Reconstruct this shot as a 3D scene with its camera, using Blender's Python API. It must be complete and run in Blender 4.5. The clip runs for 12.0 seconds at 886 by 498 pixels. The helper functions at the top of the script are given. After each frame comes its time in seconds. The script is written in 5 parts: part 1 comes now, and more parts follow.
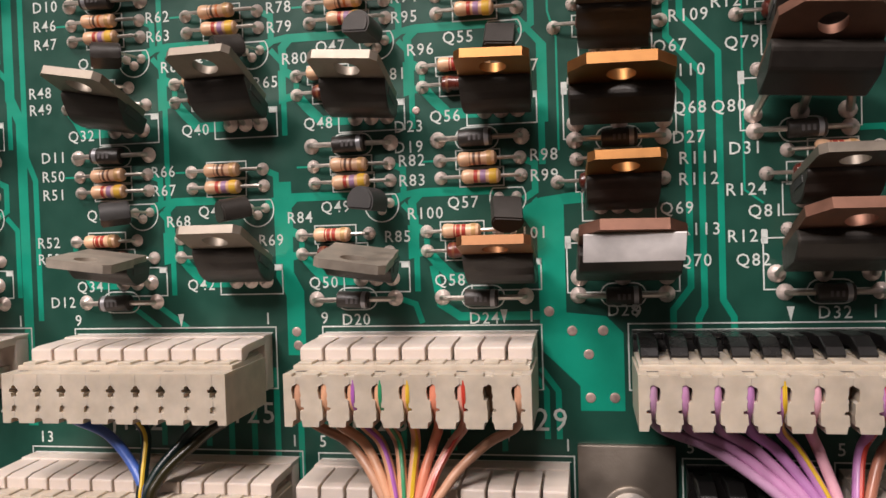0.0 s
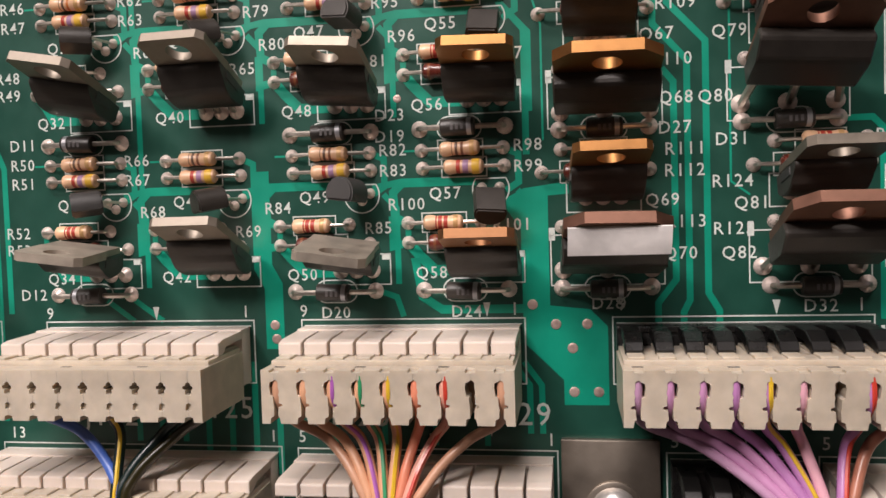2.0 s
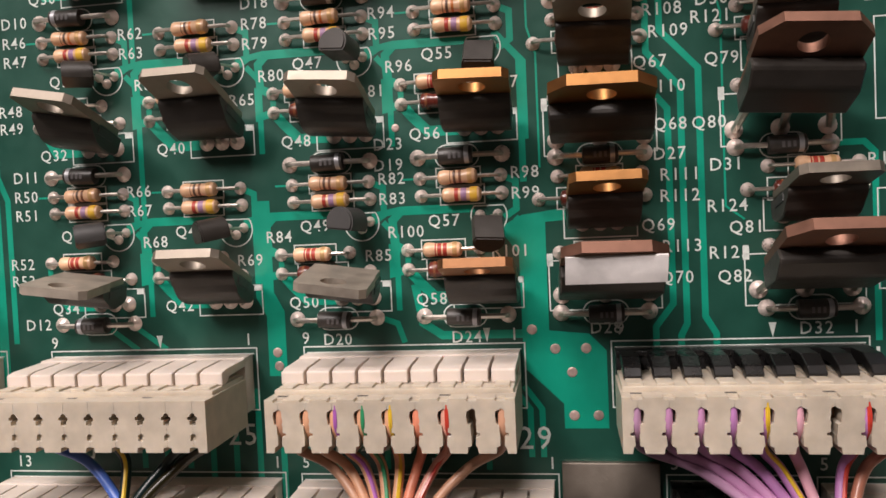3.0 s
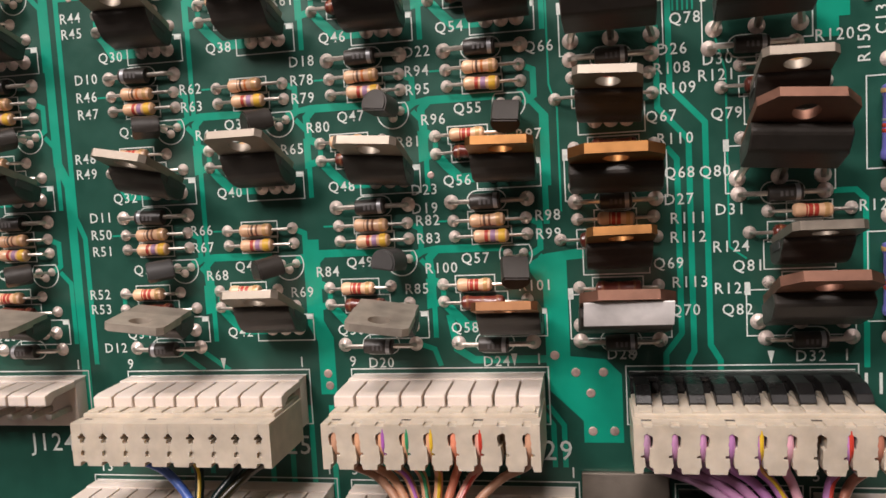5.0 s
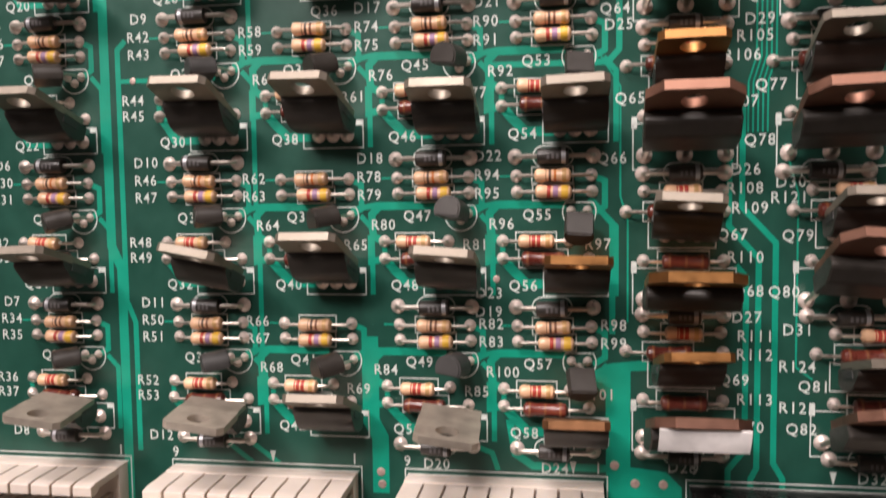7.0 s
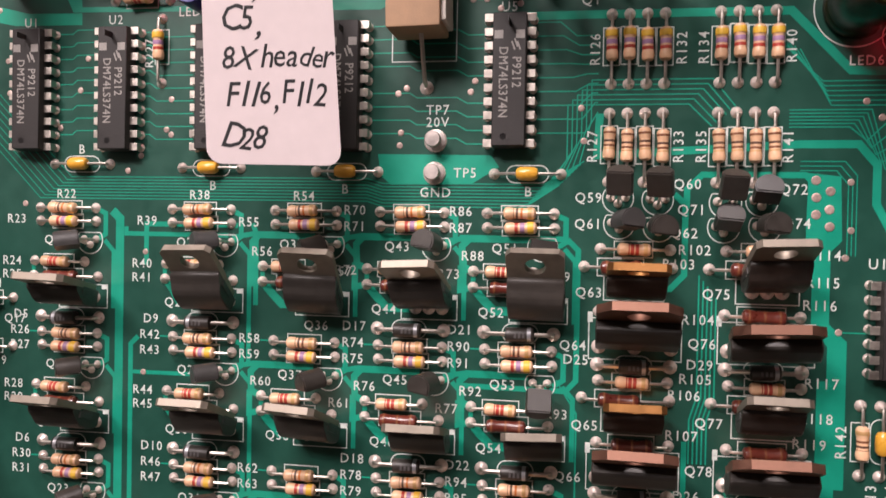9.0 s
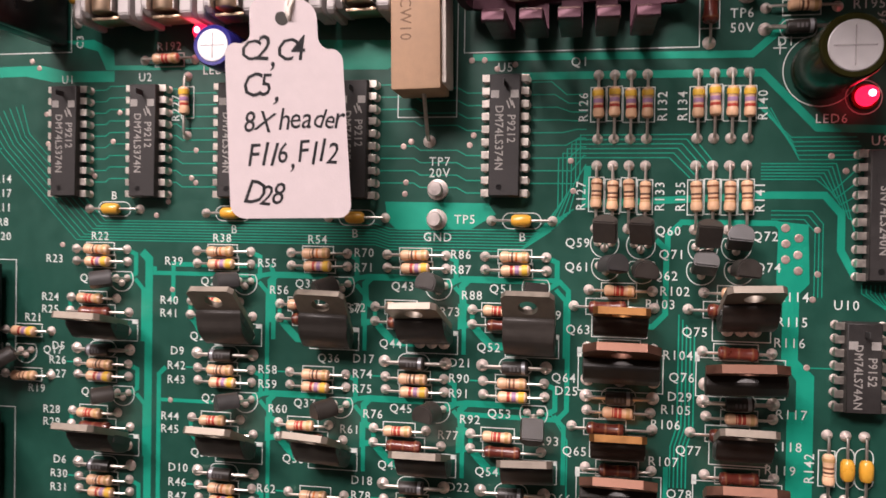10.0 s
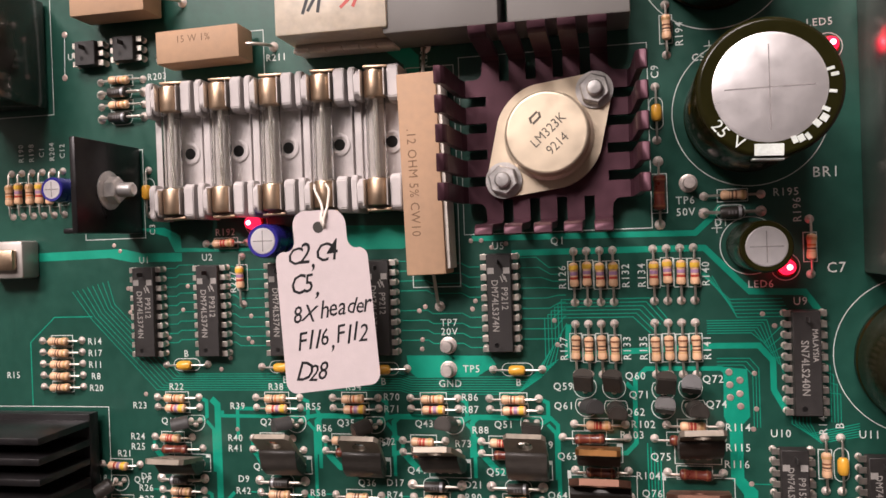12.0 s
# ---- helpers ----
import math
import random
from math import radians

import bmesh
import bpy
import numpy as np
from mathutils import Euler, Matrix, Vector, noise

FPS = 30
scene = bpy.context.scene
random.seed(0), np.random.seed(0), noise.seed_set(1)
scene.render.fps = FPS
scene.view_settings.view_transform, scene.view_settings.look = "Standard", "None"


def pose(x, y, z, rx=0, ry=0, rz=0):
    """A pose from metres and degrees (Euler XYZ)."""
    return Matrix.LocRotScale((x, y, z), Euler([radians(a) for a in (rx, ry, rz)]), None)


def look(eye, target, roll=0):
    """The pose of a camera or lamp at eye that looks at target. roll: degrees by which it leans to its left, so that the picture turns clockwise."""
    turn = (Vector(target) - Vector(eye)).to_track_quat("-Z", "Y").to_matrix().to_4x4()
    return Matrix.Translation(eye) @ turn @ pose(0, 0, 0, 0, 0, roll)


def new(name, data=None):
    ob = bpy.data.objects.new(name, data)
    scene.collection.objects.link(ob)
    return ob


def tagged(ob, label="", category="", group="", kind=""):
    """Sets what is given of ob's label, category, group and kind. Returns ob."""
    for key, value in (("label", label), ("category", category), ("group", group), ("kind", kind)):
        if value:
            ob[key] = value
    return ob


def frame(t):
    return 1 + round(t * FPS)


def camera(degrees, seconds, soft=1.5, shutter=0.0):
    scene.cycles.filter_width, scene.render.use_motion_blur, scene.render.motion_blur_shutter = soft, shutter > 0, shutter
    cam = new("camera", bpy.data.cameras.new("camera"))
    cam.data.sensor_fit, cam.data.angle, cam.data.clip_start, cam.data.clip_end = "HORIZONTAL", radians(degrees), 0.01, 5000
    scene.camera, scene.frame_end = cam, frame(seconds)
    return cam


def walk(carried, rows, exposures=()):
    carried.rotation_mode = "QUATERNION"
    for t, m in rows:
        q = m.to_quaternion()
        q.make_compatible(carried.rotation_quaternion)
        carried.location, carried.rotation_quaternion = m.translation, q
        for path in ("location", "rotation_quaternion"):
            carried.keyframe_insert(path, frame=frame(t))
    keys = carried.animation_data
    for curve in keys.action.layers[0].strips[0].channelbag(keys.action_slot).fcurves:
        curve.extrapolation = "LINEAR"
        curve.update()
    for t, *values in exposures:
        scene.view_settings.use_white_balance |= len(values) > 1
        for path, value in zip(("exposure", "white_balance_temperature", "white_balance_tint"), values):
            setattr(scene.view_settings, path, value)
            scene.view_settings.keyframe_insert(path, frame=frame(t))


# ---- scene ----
cam = camera(57.80, 12.0, soft=1.5, shutter=0.35)
Z0 = 600.0  # height of the board's datum over the floor, mm
PATH = [
    (0.0, 13.14, -122.88, 15.82, 10.09, -1.51, 1.78),
    (0.5, 13.54, -122.58, 16.08, 9.75, -1.85, 1.87),
    (1.0, 13.20, -121.16, 17.80, 9.30, -2.66, 1.98),
    (1.5, 13.37, -120.87, 17.13, 9.21, -2.55, 1.77),
    (2.0, 12.97, -120.29, 16.96, 8.90, -2.70, 1.74),
    (2.5, 13.67, -122.22, 19.49, 8.78, -2.38, 2.11),
    (3.0, 13.36, -121.63, 20.27, 8.85, -2.31, 2.53),
    (3.5, 14.31, -123.97, 25.64, 9.32, -2.59, 3.20),
    (3.7, 14.78, -125.05, 26.54, 9.71, -2.46, 3.50),
    (5.3, 14.92, -135.79, 37.21, 10.60, -5.41, 3.15),
    (5.5, 15.09, -133.24, 39.11, 10.35, -5.44, 3.00),
    (6.0, 15.09, -138.14, 38.56, 9.67, -5.07, 2.17),
    (6.5, 11.47, -134.22, 39.23, 9.39, -4.84, 1.43),
    (7.0, 0.27, -135.71, 48.55, 9.09, -3.83, 0.77),
    (7.5, 3.26, -135.25, 62.76, 9.28, -1.79, 0.01),
    (7.7, 0.97, -139.54, 67.79, 9.36, -1.43, -0.28),
    (9.3, 9.11, -151.15, 101.60, 9.62, -1.00, -1.23),
    (9.5, 9.83, -153.43, 102.54, 9.86, -1.01, -1.25),
    (10.0, 11.60, -162.23, 106.29, 10.22, -0.81, -0.89),
    (10.5, 11.18, -177.01, 110.22, 10.77, -0.77, -0.21),
    (11.0, 12.83, -176.94, 112.26, 11.08, -0.71, 0.23),
    (11.5, 17.44, -191.69, 132.15, 11.18, -0.27, 0.95),
    (12.0, 21.51, -199.63, 142.34, 11.58, -0.49, 2.03),
]
walk(cam, [(t, pose(x / 1000, y / 1000, (Z0 + z) / 1000, 90 + pitch, roll, yaw)) for t, x, y, z, yaw, pitch, roll in PATH],
     exposures=[(0.0, 0.35, 6500, 11), (3.7, 0.36, 6500, 10), (5.5, 0.43, 6500, 10), (7.5, 0.50, 6500, 13), (9.5, 0.48, 6500, 17), (11.0, 0.46, 6500, 16), (12.0, 0.38, 6500, 13)])

# ---- world and lamps ----
world = bpy.data.worlds.new("world")
scene.world = world
world.use_nodes = True
world.node_tree.nodes["Background"].inputs[0].default_value = (1.0, 0.85, 0.7, 1)
world.node_tree.nodes["Background"].inputs[1].default_value = 0.02


def lamp(name, eye, target, size, watts, colour):
    data = bpy.data.lights.new(name, "AREA")
    data.shape, data.size, data.energy, data.color = "DISK", size, watts, colour
    ob = new(name, data)
    ob.matrix_world = look(eye, target)
    return ob


WARM = (1.0, 0.895, 0.86)
lamp("ceiling_lamp_light", (-0.06, -0.52, 1.48), (0.0, 0.0, 0.66), 0.38, 9.6, WARM)
lamp("rear_lamp_light", (-0.45, -0.95, 1.48), (0.0, 0.0, 0.66), 0.45, 19.5, WARM)

# ---- materials ----
MATS = {}


def mat(name, colour, rough=0.5, metal=0.0, vary=0.12, scale=400.0, bump=0.0, bump_scale=2500.0, coat=0.0, spread=0.0,
        transmission=0.0, subsurface=0.0, emit=0.0, aniso=None):
    """A principled material with grain at two scales; scales are per metre."""
    if name in MATS:
        return MATS[name]
    m = bpy.data.materials.new(name)
    m.use_nodes = True
    nt = m.node_tree
    b = nt.nodes["Principled BSDF"]
    b.inputs["Metallic"].default_value = metal
    b.inputs["Coat Weight"].default_value = coat
    b.inputs["Coat Roughness"].default_value = 0.15
    b.inputs["Transmission Weight"].default_value = transmission
    if subsurface:
        b.inputs["Subsurface Weight"].default_value = subsurface
        b.inputs["Subsurface Radius"].default_value = (0.002, 0.0015, 0.001)
        b.inputs["Subsurface Scale"].default_value = 1.0
    if emit:
        b.inputs["Emission Color"].default_value = (*colour, 1)
        b.inputs["Emission Strength"].default_value = emit
    tc = nt.nodes.new("ShaderNodeTexCoord")
    geo = nt.nodes.new("ShaderNodeNewGeometry")
    n1 = nt.nodes.new("ShaderNodeTexNoise")
    n1.inputs["Scale"].default_value, n1.inputs["Detail"].default_value = scale, 6.0
    n2 = nt.nodes.new("ShaderNodeTexNoise")
    n2.inputs["Scale"].default_value, n2.inputs["Detail"].default_value = scale * 0.12, 3.0
    for n in (n1, n2):
        nt.links.new(geo.outputs["Position"], n.inputs["Vector"])
    add = nt.nodes.new("ShaderNodeMath")
    add.operation = "ADD"
    nt.links.new(n1.outputs["Fac"], add.inputs[0])
    nt.links.new(n2.outputs["Fac"], add.inputs[1])
    mr = nt.nodes.new("ShaderNodeMapRange")
    mr.inputs["From Min"].default_value, mr.inputs["From Max"].default_value = 0.6, 1.4
    mr.inputs["To Min"].default_value, mr.inputs["To Max"].default_value = 1 - vary, 1 + vary
    nt.links.new(add.outputs[0], mr.inputs["Value"])
    value = mr.outputs[0]
    if spread:
        info = nt.nodes.new("ShaderNodeObjectInfo")
        m2 = nt.nodes.new("ShaderNodeMapRange")
        m2.inputs["To Min"].default_value, m2.inputs["To Max"].default_value = 1 - spread, 1 + spread
        nt.links.new(info.outputs["Random"], m2.inputs["Value"])
        mul = nt.nodes.new("ShaderNodeMath")
        mul.operation = "MULTIPLY"
        nt.links.new(value, mul.inputs[0])
        nt.links.new(m2.outputs[0], mul.inputs[1])
        value = mul.outputs[0]
    mix = nt.nodes.new("ShaderNodeVectorMath")
    mix.operation = "SCALE"
    mix.inputs[0].default_value = colour
    nt.links.new(value, mix.inputs["Scale"])
    nt.links.new(mix.outputs[0], b.inputs["Base Color"])
    r = nt.nodes.new("ShaderNodeMapRange")
    r.inputs["From Min"].default_value, r.inputs["From Max"].default_value = 0.6, 1.4
    r.inputs["To Min"].default_value, r.inputs["To Max"].default_value = max(rough * 0.75, 0.02), min(rough * 1.25, 1)
    nt.links.new(add.outputs[0], r.inputs["Value"])
    nt.links.new(r.outputs[0], b.inputs["Roughness"])
    if bump:
        n3 = nt.nodes.new("ShaderNodeTexNoise")
        n3.inputs["Scale"].default_value, n3.inputs["Detail"].default_value = bump_scale, 4.0
        nt.links.new(geo.outputs["Position"], n3.inputs["Vector"])
        bp = nt.nodes.new("ShaderNodeBump")
        bp.inputs["Strength"].default_value, bp.inputs["Distance"].default_value = bump, 0.0002
        nt.links.new(n3.outputs["Fac"], bp.inputs["Height"])
        nt.links.new(bp.outputs["Normal"], b.inputs["Normal"])
    MATS[name] = m
    return m


MASK = mat("solder_mask", (0.011, 0.064, 0.045), 0.36, vary=0.22, scale=300, bump=0.10, bump_scale=900)
TRACE = mat("masked_copper", (0.003, 0.285, 0.185), 0.36, vary=0.15, scale=260, bump=0.10, bump_scale=900)
SILK = mat("white_ink", (0.62, 0.66, 0.62), 0.6, vary=0.18, scale=2500)
SOLDER = mat("solder", (0.82, 0.70, 0.64), 0.32, 0.45, vary=0.25, scale=1500, bump=0.3, spread=0.15)
VIA = mat("bare_via", (0.50, 0.37, 0.33), 0.42, 0.45, vary=0.3, scale=1500, bump=0.3, spread=0.15)
WIRE = mat("tinned_wire", (0.64, 0.58, 0.52), 0.42, 1.0, vary=0.2, scale=1500)
TAN = mat("tan_lacquer", (0.74, 0.455, 0.275), 0.38, vary=0.18, scale=900, coat=0.3, spread=0.12)
DARKRED = mat("dark_red_lacquer", (0.115, 0.022, 0.014), 0.30, vary=0.30, scale=900, coat=0.4, spread=0.25)
BLACK = mat("black_epoxy", (0.034, 0.029, 0.025), 0.42, vary=0.25, scale=700, bump=0.18, bump_scale=5000, spread=0.2)
GREYEP = mat("grey_epoxy", (0.045, 0.043, 0.042), 0.5, vary=0.2, scale=700, bump=0.18, bump_scale=5000, spread=0.25)
TIN = mat("tinned_tab", (0.29, 0.25, 0.205), 0.52, 0.7, vary=0.25, scale=500, bump=0.06, spread=0.1)
# paler tin for bent-over tabs: the light on their upper face, put into colour
LITTIN = mat("lit_tinned_tab", (0.40, 0.345, 0.285), 0.5, 0.5, vary=0.35, scale=400, bump=0.12, spread=0.1)
COPPER = mat("copper_tab", (0.27, 0.145, 0.105), 0.58, 1.0, vary=0.3, scale=500, bump=0.06, spread=0.15)
BRONZE = mat("bronze_tab", (0.31, 0.155, 0.078), 0.55, 1.0, vary=0.3, scale=500, bump=0.06, spread=0.1)
GOLD = mat("brass_tab", (0.36, 0.175, 0.065), 0.48, 1.0, vary=0.2, scale=500, bump=0.06, spread=0.1)
NYLON = mat("white_nylon", (0.70, 0.605, 0.535), 0.42, vary=0.07, scale=300, subsurface=0.15)
CLOUDY = mat("cloudy_nylon", (0.54, 0.465, 0.375), 0.36, vary=0.22, scale=420, subsurface=0.25)
BLACKNY = mat("black_nylon", (0.008, 0.0075, 0.0075), 0.30, vary=0.2, scale=400)
ICBODY = mat("ic_epoxy", (0.022, 0.019, 0.018), 0.55, vary=0.2, scale=900, bump=0.25, bump_scale=4000)
INK = mat("grey_marking", (0.30, 0.28, 0.26), 0.6, vary=0.2, scale=2500)
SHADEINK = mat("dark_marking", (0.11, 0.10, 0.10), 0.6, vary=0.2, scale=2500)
STEEL = mat("zinc_steel", (0.72, 0.69, 0.67), 0.36, 0.75, vary=0.25, scale=600, bump=0.1)
DULL = mat("dull_steel_plate", (0.36, 0.31, 0.26), 0.45, 0.9, vary=0.3, scale=200, bump=0.1)
PAPER = mat("tag_paper", (0.63, 0.545, 0.55), 0.8, vary=0.05, scale=400, bump=0.12)
PEN = mat("black_pen", (0.010, 0.010, 0.012), 0.5)
STRING = mat("cotton_string", (0.75, 0.68, 0.60), 0.9, vary=0.2, scale=3000)
PURPLE = mat("purple_anodised", (0.070, 0.027, 0.038), 0.46, 0.6, vary=0.3, scale=250, bump=0.1)
BLACKAN = mat("black_anodised", (0.022, 0.020, 0.021), 0.34, 0.5, vary=0.3, scale=250, bump=0.1)
NICKEL = mat("nickel_can", (0.74, 0.62, 0.47), 0.48, 0.8, vary=0.12, scale=250, bump=0.06)
CEMENT = mat("tan_cement", (0.42, 0.265, 0.165), 0.75, vary=0.12, scale=500, bump=0.2)
CERAMIC = mat("white_ceramic", (0.68, 0.62, 0.55), 0.7, vary=0.15, scale=500, bump=0.3)
SLEEVE = mat("black_sleeve", (0.014, 0.013, 0.003), 0.22, vary=0.2, scale=300)
SLEEVE.node_tree.nodes["Principled BSDF"].inputs["Specular IOR Level"].default_value = 0.25
BLUE = mat("blue_sleeve", (0.025, 0.020, 0.20), 0.28, vary=0.2, scale=300)
ALU = mat("aluminium_top", (0.86, 0.82, 0.82), 0.34, 0.75, vary=0.10, scale=300)
YELLOW = mat("yellow_dip", (0.72, 0.36, 0.04), 0.32, vary=0.12, scale=600, coat=0.4)
BLUERES = mat("blue_lacquer", (0.13, 0.13, 0.42), 0.36, vary=0.12, scale=600, coat=0.3)
CLIPBASE = mat("grey_fuse_clip", (0.44, 0.40, 0.37), 0.42, 0.45, vary=0.2, scale=250, bump=0.05)
CLIPBLOCK = mat("grey_fuse_block", (0.50, 0.46, 0.45), 0.5, vary=0.14, scale=250)
CAP = mat("fuse_cap", (0.55, 0.40, 0.28), 0.40, 1.0, vary=0.2, scale=400)
GLASS = mat("fuse_glass", (0.95, 0.95, 0.93), 0.03, transmission=1.0, vary=0.02)
LEDRED = mat("red_led", (0.25, 0.003, 0.01), 0.2)
LEDRED.node_tree.nodes["Principled BSDF"].inputs["Emission Color"].default_value = (1.0, 0.012, 0.05, 1)
LEDRED.node_tree.nodes["Principled BSDF"].inputs["Emission Strength"].default_value = 1.7
BAND = {"brown": mat("brown_band", (0.20, 0.075, 0.035), 0.45), "red": mat("red_band", (0.42, 0.045, 0.028), 0.45),
        "violet": mat("violet_band", (0.36, 0.20, 0.34), 0.45), "yellow": mat("yellow_band", (0.75, 0.45, 0.05), 0.45),
        "gold": mat("gold_band", (0.56, 0.33, 0.14), 0.4, 0.2), "black": mat("black_band", (0.11, 0.055, 0.035), 0.45),
        "orange": mat("orange_band", (0.60, 0.17, 0.03), 0.45), "rust": mat("rust_band", (0.20, 0.07, 0.03), 0.4),
        "silver": mat("silver_band", (0.42, 0.42, 0.44), 0.4, 0.5)}

# ---- building helpers, all in millimetres on the board: u right, v up, w out of it ----
BOARD = pose(0, 0, Z0 / 1000, 90, 0, 0)
MESHES = {}


def at(u, v, w=0.0, rz=0.0, rx=0.0, ry=0.0):
    return pose(u / 1000, v / 1000, w / 1000, rx, ry, rz)


def thing(name, u, v, w, label, category, group="", rz=0.0, kind=""):
    """A top-level thing: an Empty at its base on the board."""
    ob = new(name)
    ob.empty_display_size = 0.002
    ob.matrix_world = BOARD @ at(u, v, w, rz)
    return tagged(ob, label, category, group, kind)


def part(name, bm, material, parent, label="", m=None, key=None, smooth=True):
    """Links a bmesh (in mm) as one mesh object under a thing or a part; key: a mesh shared by alike parts."""
    if key is not None and key in MESHES:
        data = MESHES[key]
    else:
        if callable(bm):
            bm = bm()
        bmesh.ops.scale(bm, vec=(0.001, 0.001, 0.001), verts=bm.verts)
        bmesh.ops.recalc_face_normals(bm, faces=bm.faces)
        data = bpy.data.meshes.new(name)
        bm.to_mesh(data)
        bm.free()
        data.materials.append(material)
        if smooth:
            data.shade_smooth()
            data.set_sharp_from_angle(angle=radians(38))
        if key is not None:
            MESHES[key] = data
    ob = new(name, data)
    ob.parent = parent
    if m is not None:
        ob.matrix_basis = m
    if label:
        ob["label"] = label
    return ob


def box(x0, x1, y0, y1, z0, z1, bevel=0.0, bm=None):
    bm = bm or bmesh.new()
    made = bmesh.ops.create_cube(bm, size=1.0)["verts"]
    for v in made:
        v.co = Vector(((x0 + x1) / 2 + v.co.x * (x1 - x0), (y0 + y1) / 2 + v.co.y * (y1 - y0), (z0 + z1) / 2 + v.co.z * (z1 - z0)))
    if bevel:
        edges = list({e for v in made for e in v.link_edges})
        bmesh.ops.bevel(bm, geom=edges, offset=bevel, segments=2, affect="EDGES", profile=0.5)
    return bm


def lathe(profile, axis="z", n=16, bm=None, m=None):
    """A solid of revolution from (radius, height) pairs along an axis."""
    bm = bm or bmesh.new()
    rings = []
    for r, h in profile:
        ring = []
        for k in range(n):
            a = 2 * math.pi * k / n
            p = {"z": (r * math.cos(a), r * math.sin(a), h), "x": (h, r * math.cos(a), r * math.sin(a)), "y": (r * math.sin(a), h, r * math.cos(a))}[axis]
            p = Vector(p)
            ring.append(bm.verts.new(m @ p if m else p))
        rings.append(ring)
    for a, b in zip(rings, rings[1:]):
        for k in range(n):
            bm.faces.new((a[k], a[(k + 1) % n], b[(k + 1) % n], b[k]))
    if profile[0] != profile[-1]:
        bm.faces.new(rings[0])
        bm.faces.new(rings[-1])
    else:
        bmesh.ops.remove_doubles(bm, verts=bm.verts, dist=1e-5)
    return bm


def tube(points, r, n=8, bm=None, flat=1.0):
    """A round wire along points."""
    bm = bm or bmesh.new()
    points = [Vector(p) for p in points]
    rings, side = [], None
    for i, p in enumerate(points):
        d = (points[min(i + 1, len(points) - 1)] - points[max(i - 1, 0)]).normalized()
        if side is None:
            side = d.orthogonal().normalized()
        side = (side - d * side.dot(d)).normalized()
        up = d.cross(side)
        rings.append([bm.verts.new(p + r * (side * math.cos(2 * math.pi * k / n) + flat * up * math.sin(2 * math.pi * k / n))) for k in range(n)])
    for a, b in zip(rings, rings[1:]):
        for k in range(n):
            bm.faces.new((a[k], a[(k + 1) % n], b[(k + 1) % n], b[k]))
    bm.faces.new(rings[0])
    bm.faces.new(rings[-1])
    return bm


def spline(points, steps=8):
    """Catmull-Rom through points."""
    pts = [Vector(p) for p in points]
    pts = [2 * pts[0] - pts[1], *pts, 2 * pts[-1] - pts[-2]]
    out = []
    for a, b, c, d in zip(pts, pts[1:], pts[2:], pts[3:]):
        for k in range(steps):
            t = k / steps
            out.append(0.5 * (2 * b + (c - a) * t + (2 * a - 5 * b + 4 * c - d) * t * t + (3 * b - a - 3 * c + d) * t ** 3))
    out.append(pts[-2])
    return out


def prism(outline, z0, z1, bm=None):
    bm = bm or bmesh.new()
    lo = [bm.verts.new((x, y, z0)) for x, y in outline]
    hi = [bm.verts.new((x, y, z1)) for x, y in outline]
    n = len(outline)
    for k in range(n):
        bm.faces.new((lo[k], lo[(k + 1) % n], hi[(k + 1) % n], hi[k]))
    bm.faces.new(lo)
    bm.faces.new(hi)
    return bm


def holed_plate(half, lo, hi, hole, r, chamfer, y0, y1, n=40):
    """A plate in x and z with a round hole at height hole, thick from y0 to y1, with cut top corners."""
    outline = [(-half, lo), (half, lo), (half, hi - chamfer), (half - chamfer, hi), (-half + chamfer, hi), (-half, hi - chamfer)]
    angles = sorted([2 * math.pi * k / n for k in range(n)] + [math.atan2(z - hole, x) % (2 * math.pi) for x, z in outline])
    bm = bmesh.new()

    def edge(a):
        dx, dz, best = math.cos(a), math.sin(a), 1e9
        for (xa, za), (xb, zb) in zip(outline, outline[1:] + outline[:1]):
            ex, ez = xb - xa, zb - za
            det = dx * -ez + dz * ex
            if abs(det) < 1e-9:
                continue
            t = (xa * -ez + (za - hole) * ex) / det
            s = (dx * (za - hole) - dz * xa) / det
            if t > 0 and -1e-6 <= s <= 1 + 1e-6:
                best = min(best, t)
        return best * dx, hole + best * dz
    rings = []
    for y in (y0, y1):
        rings.append([bm.verts.new((p[0], y, p[1])) for p in map(edge, angles)])
        rings.append([bm.verts.new((r * math.cos(a), y, hole + r * math.sin(a))) for a in angles])
    k = len(angles)
    for i in range(k):
        j = (i + 1) % k
        for a, b in ((0, 1), (2, 3), (0, 2), (1, 3)):
            bm.faces.new((rings[a][i], rings[a][j], rings[b][j], rings[b][i]))
    bmesh.ops.remove_doubles(bm, verts=bm.verts, dist=1e-4)
    return bm


# ---- the board and what closes the room ----
def wall(name, m, x, y, z, material):
    ob = part(name, box(-x, x, -y, y, -z, z), material, None, smooth=False)
    ob.matrix_world = m
    return tagged(ob, "plain painted wall closing the room", "wall", kind="structure")


PLASTER = mat("wall_paint", (0.20, 0.185, 0.17), 0.8, vary=0.05, scale=4)
CARPET = mat("floor_carpet", (0.035, 0.030, 0.028), 0.9, vary=0.2, scale=40)
WOOD = mat("cabinet_wood", (0.22, 0.13, 0.07), 0.5, vary=0.2, scale=30)
wall("wall_back", pose(0, 0.0216, 0.75), 800, 20, 750, WOOD)
wall("wall_front", pose(0, -1.22, 0.75), 800, 20, 750, mat("dark_panel", (0.05, 0.045, 0.042), 0.7, vary=0.1, scale=8))
wall("wall_west", pose(-0.82, -0.6, 0.75), 20, 640, 750, PLASTER)
wall("wall_east", pose(0.82, -0.6, 0.75), 20, 640, 750, PLASTER)
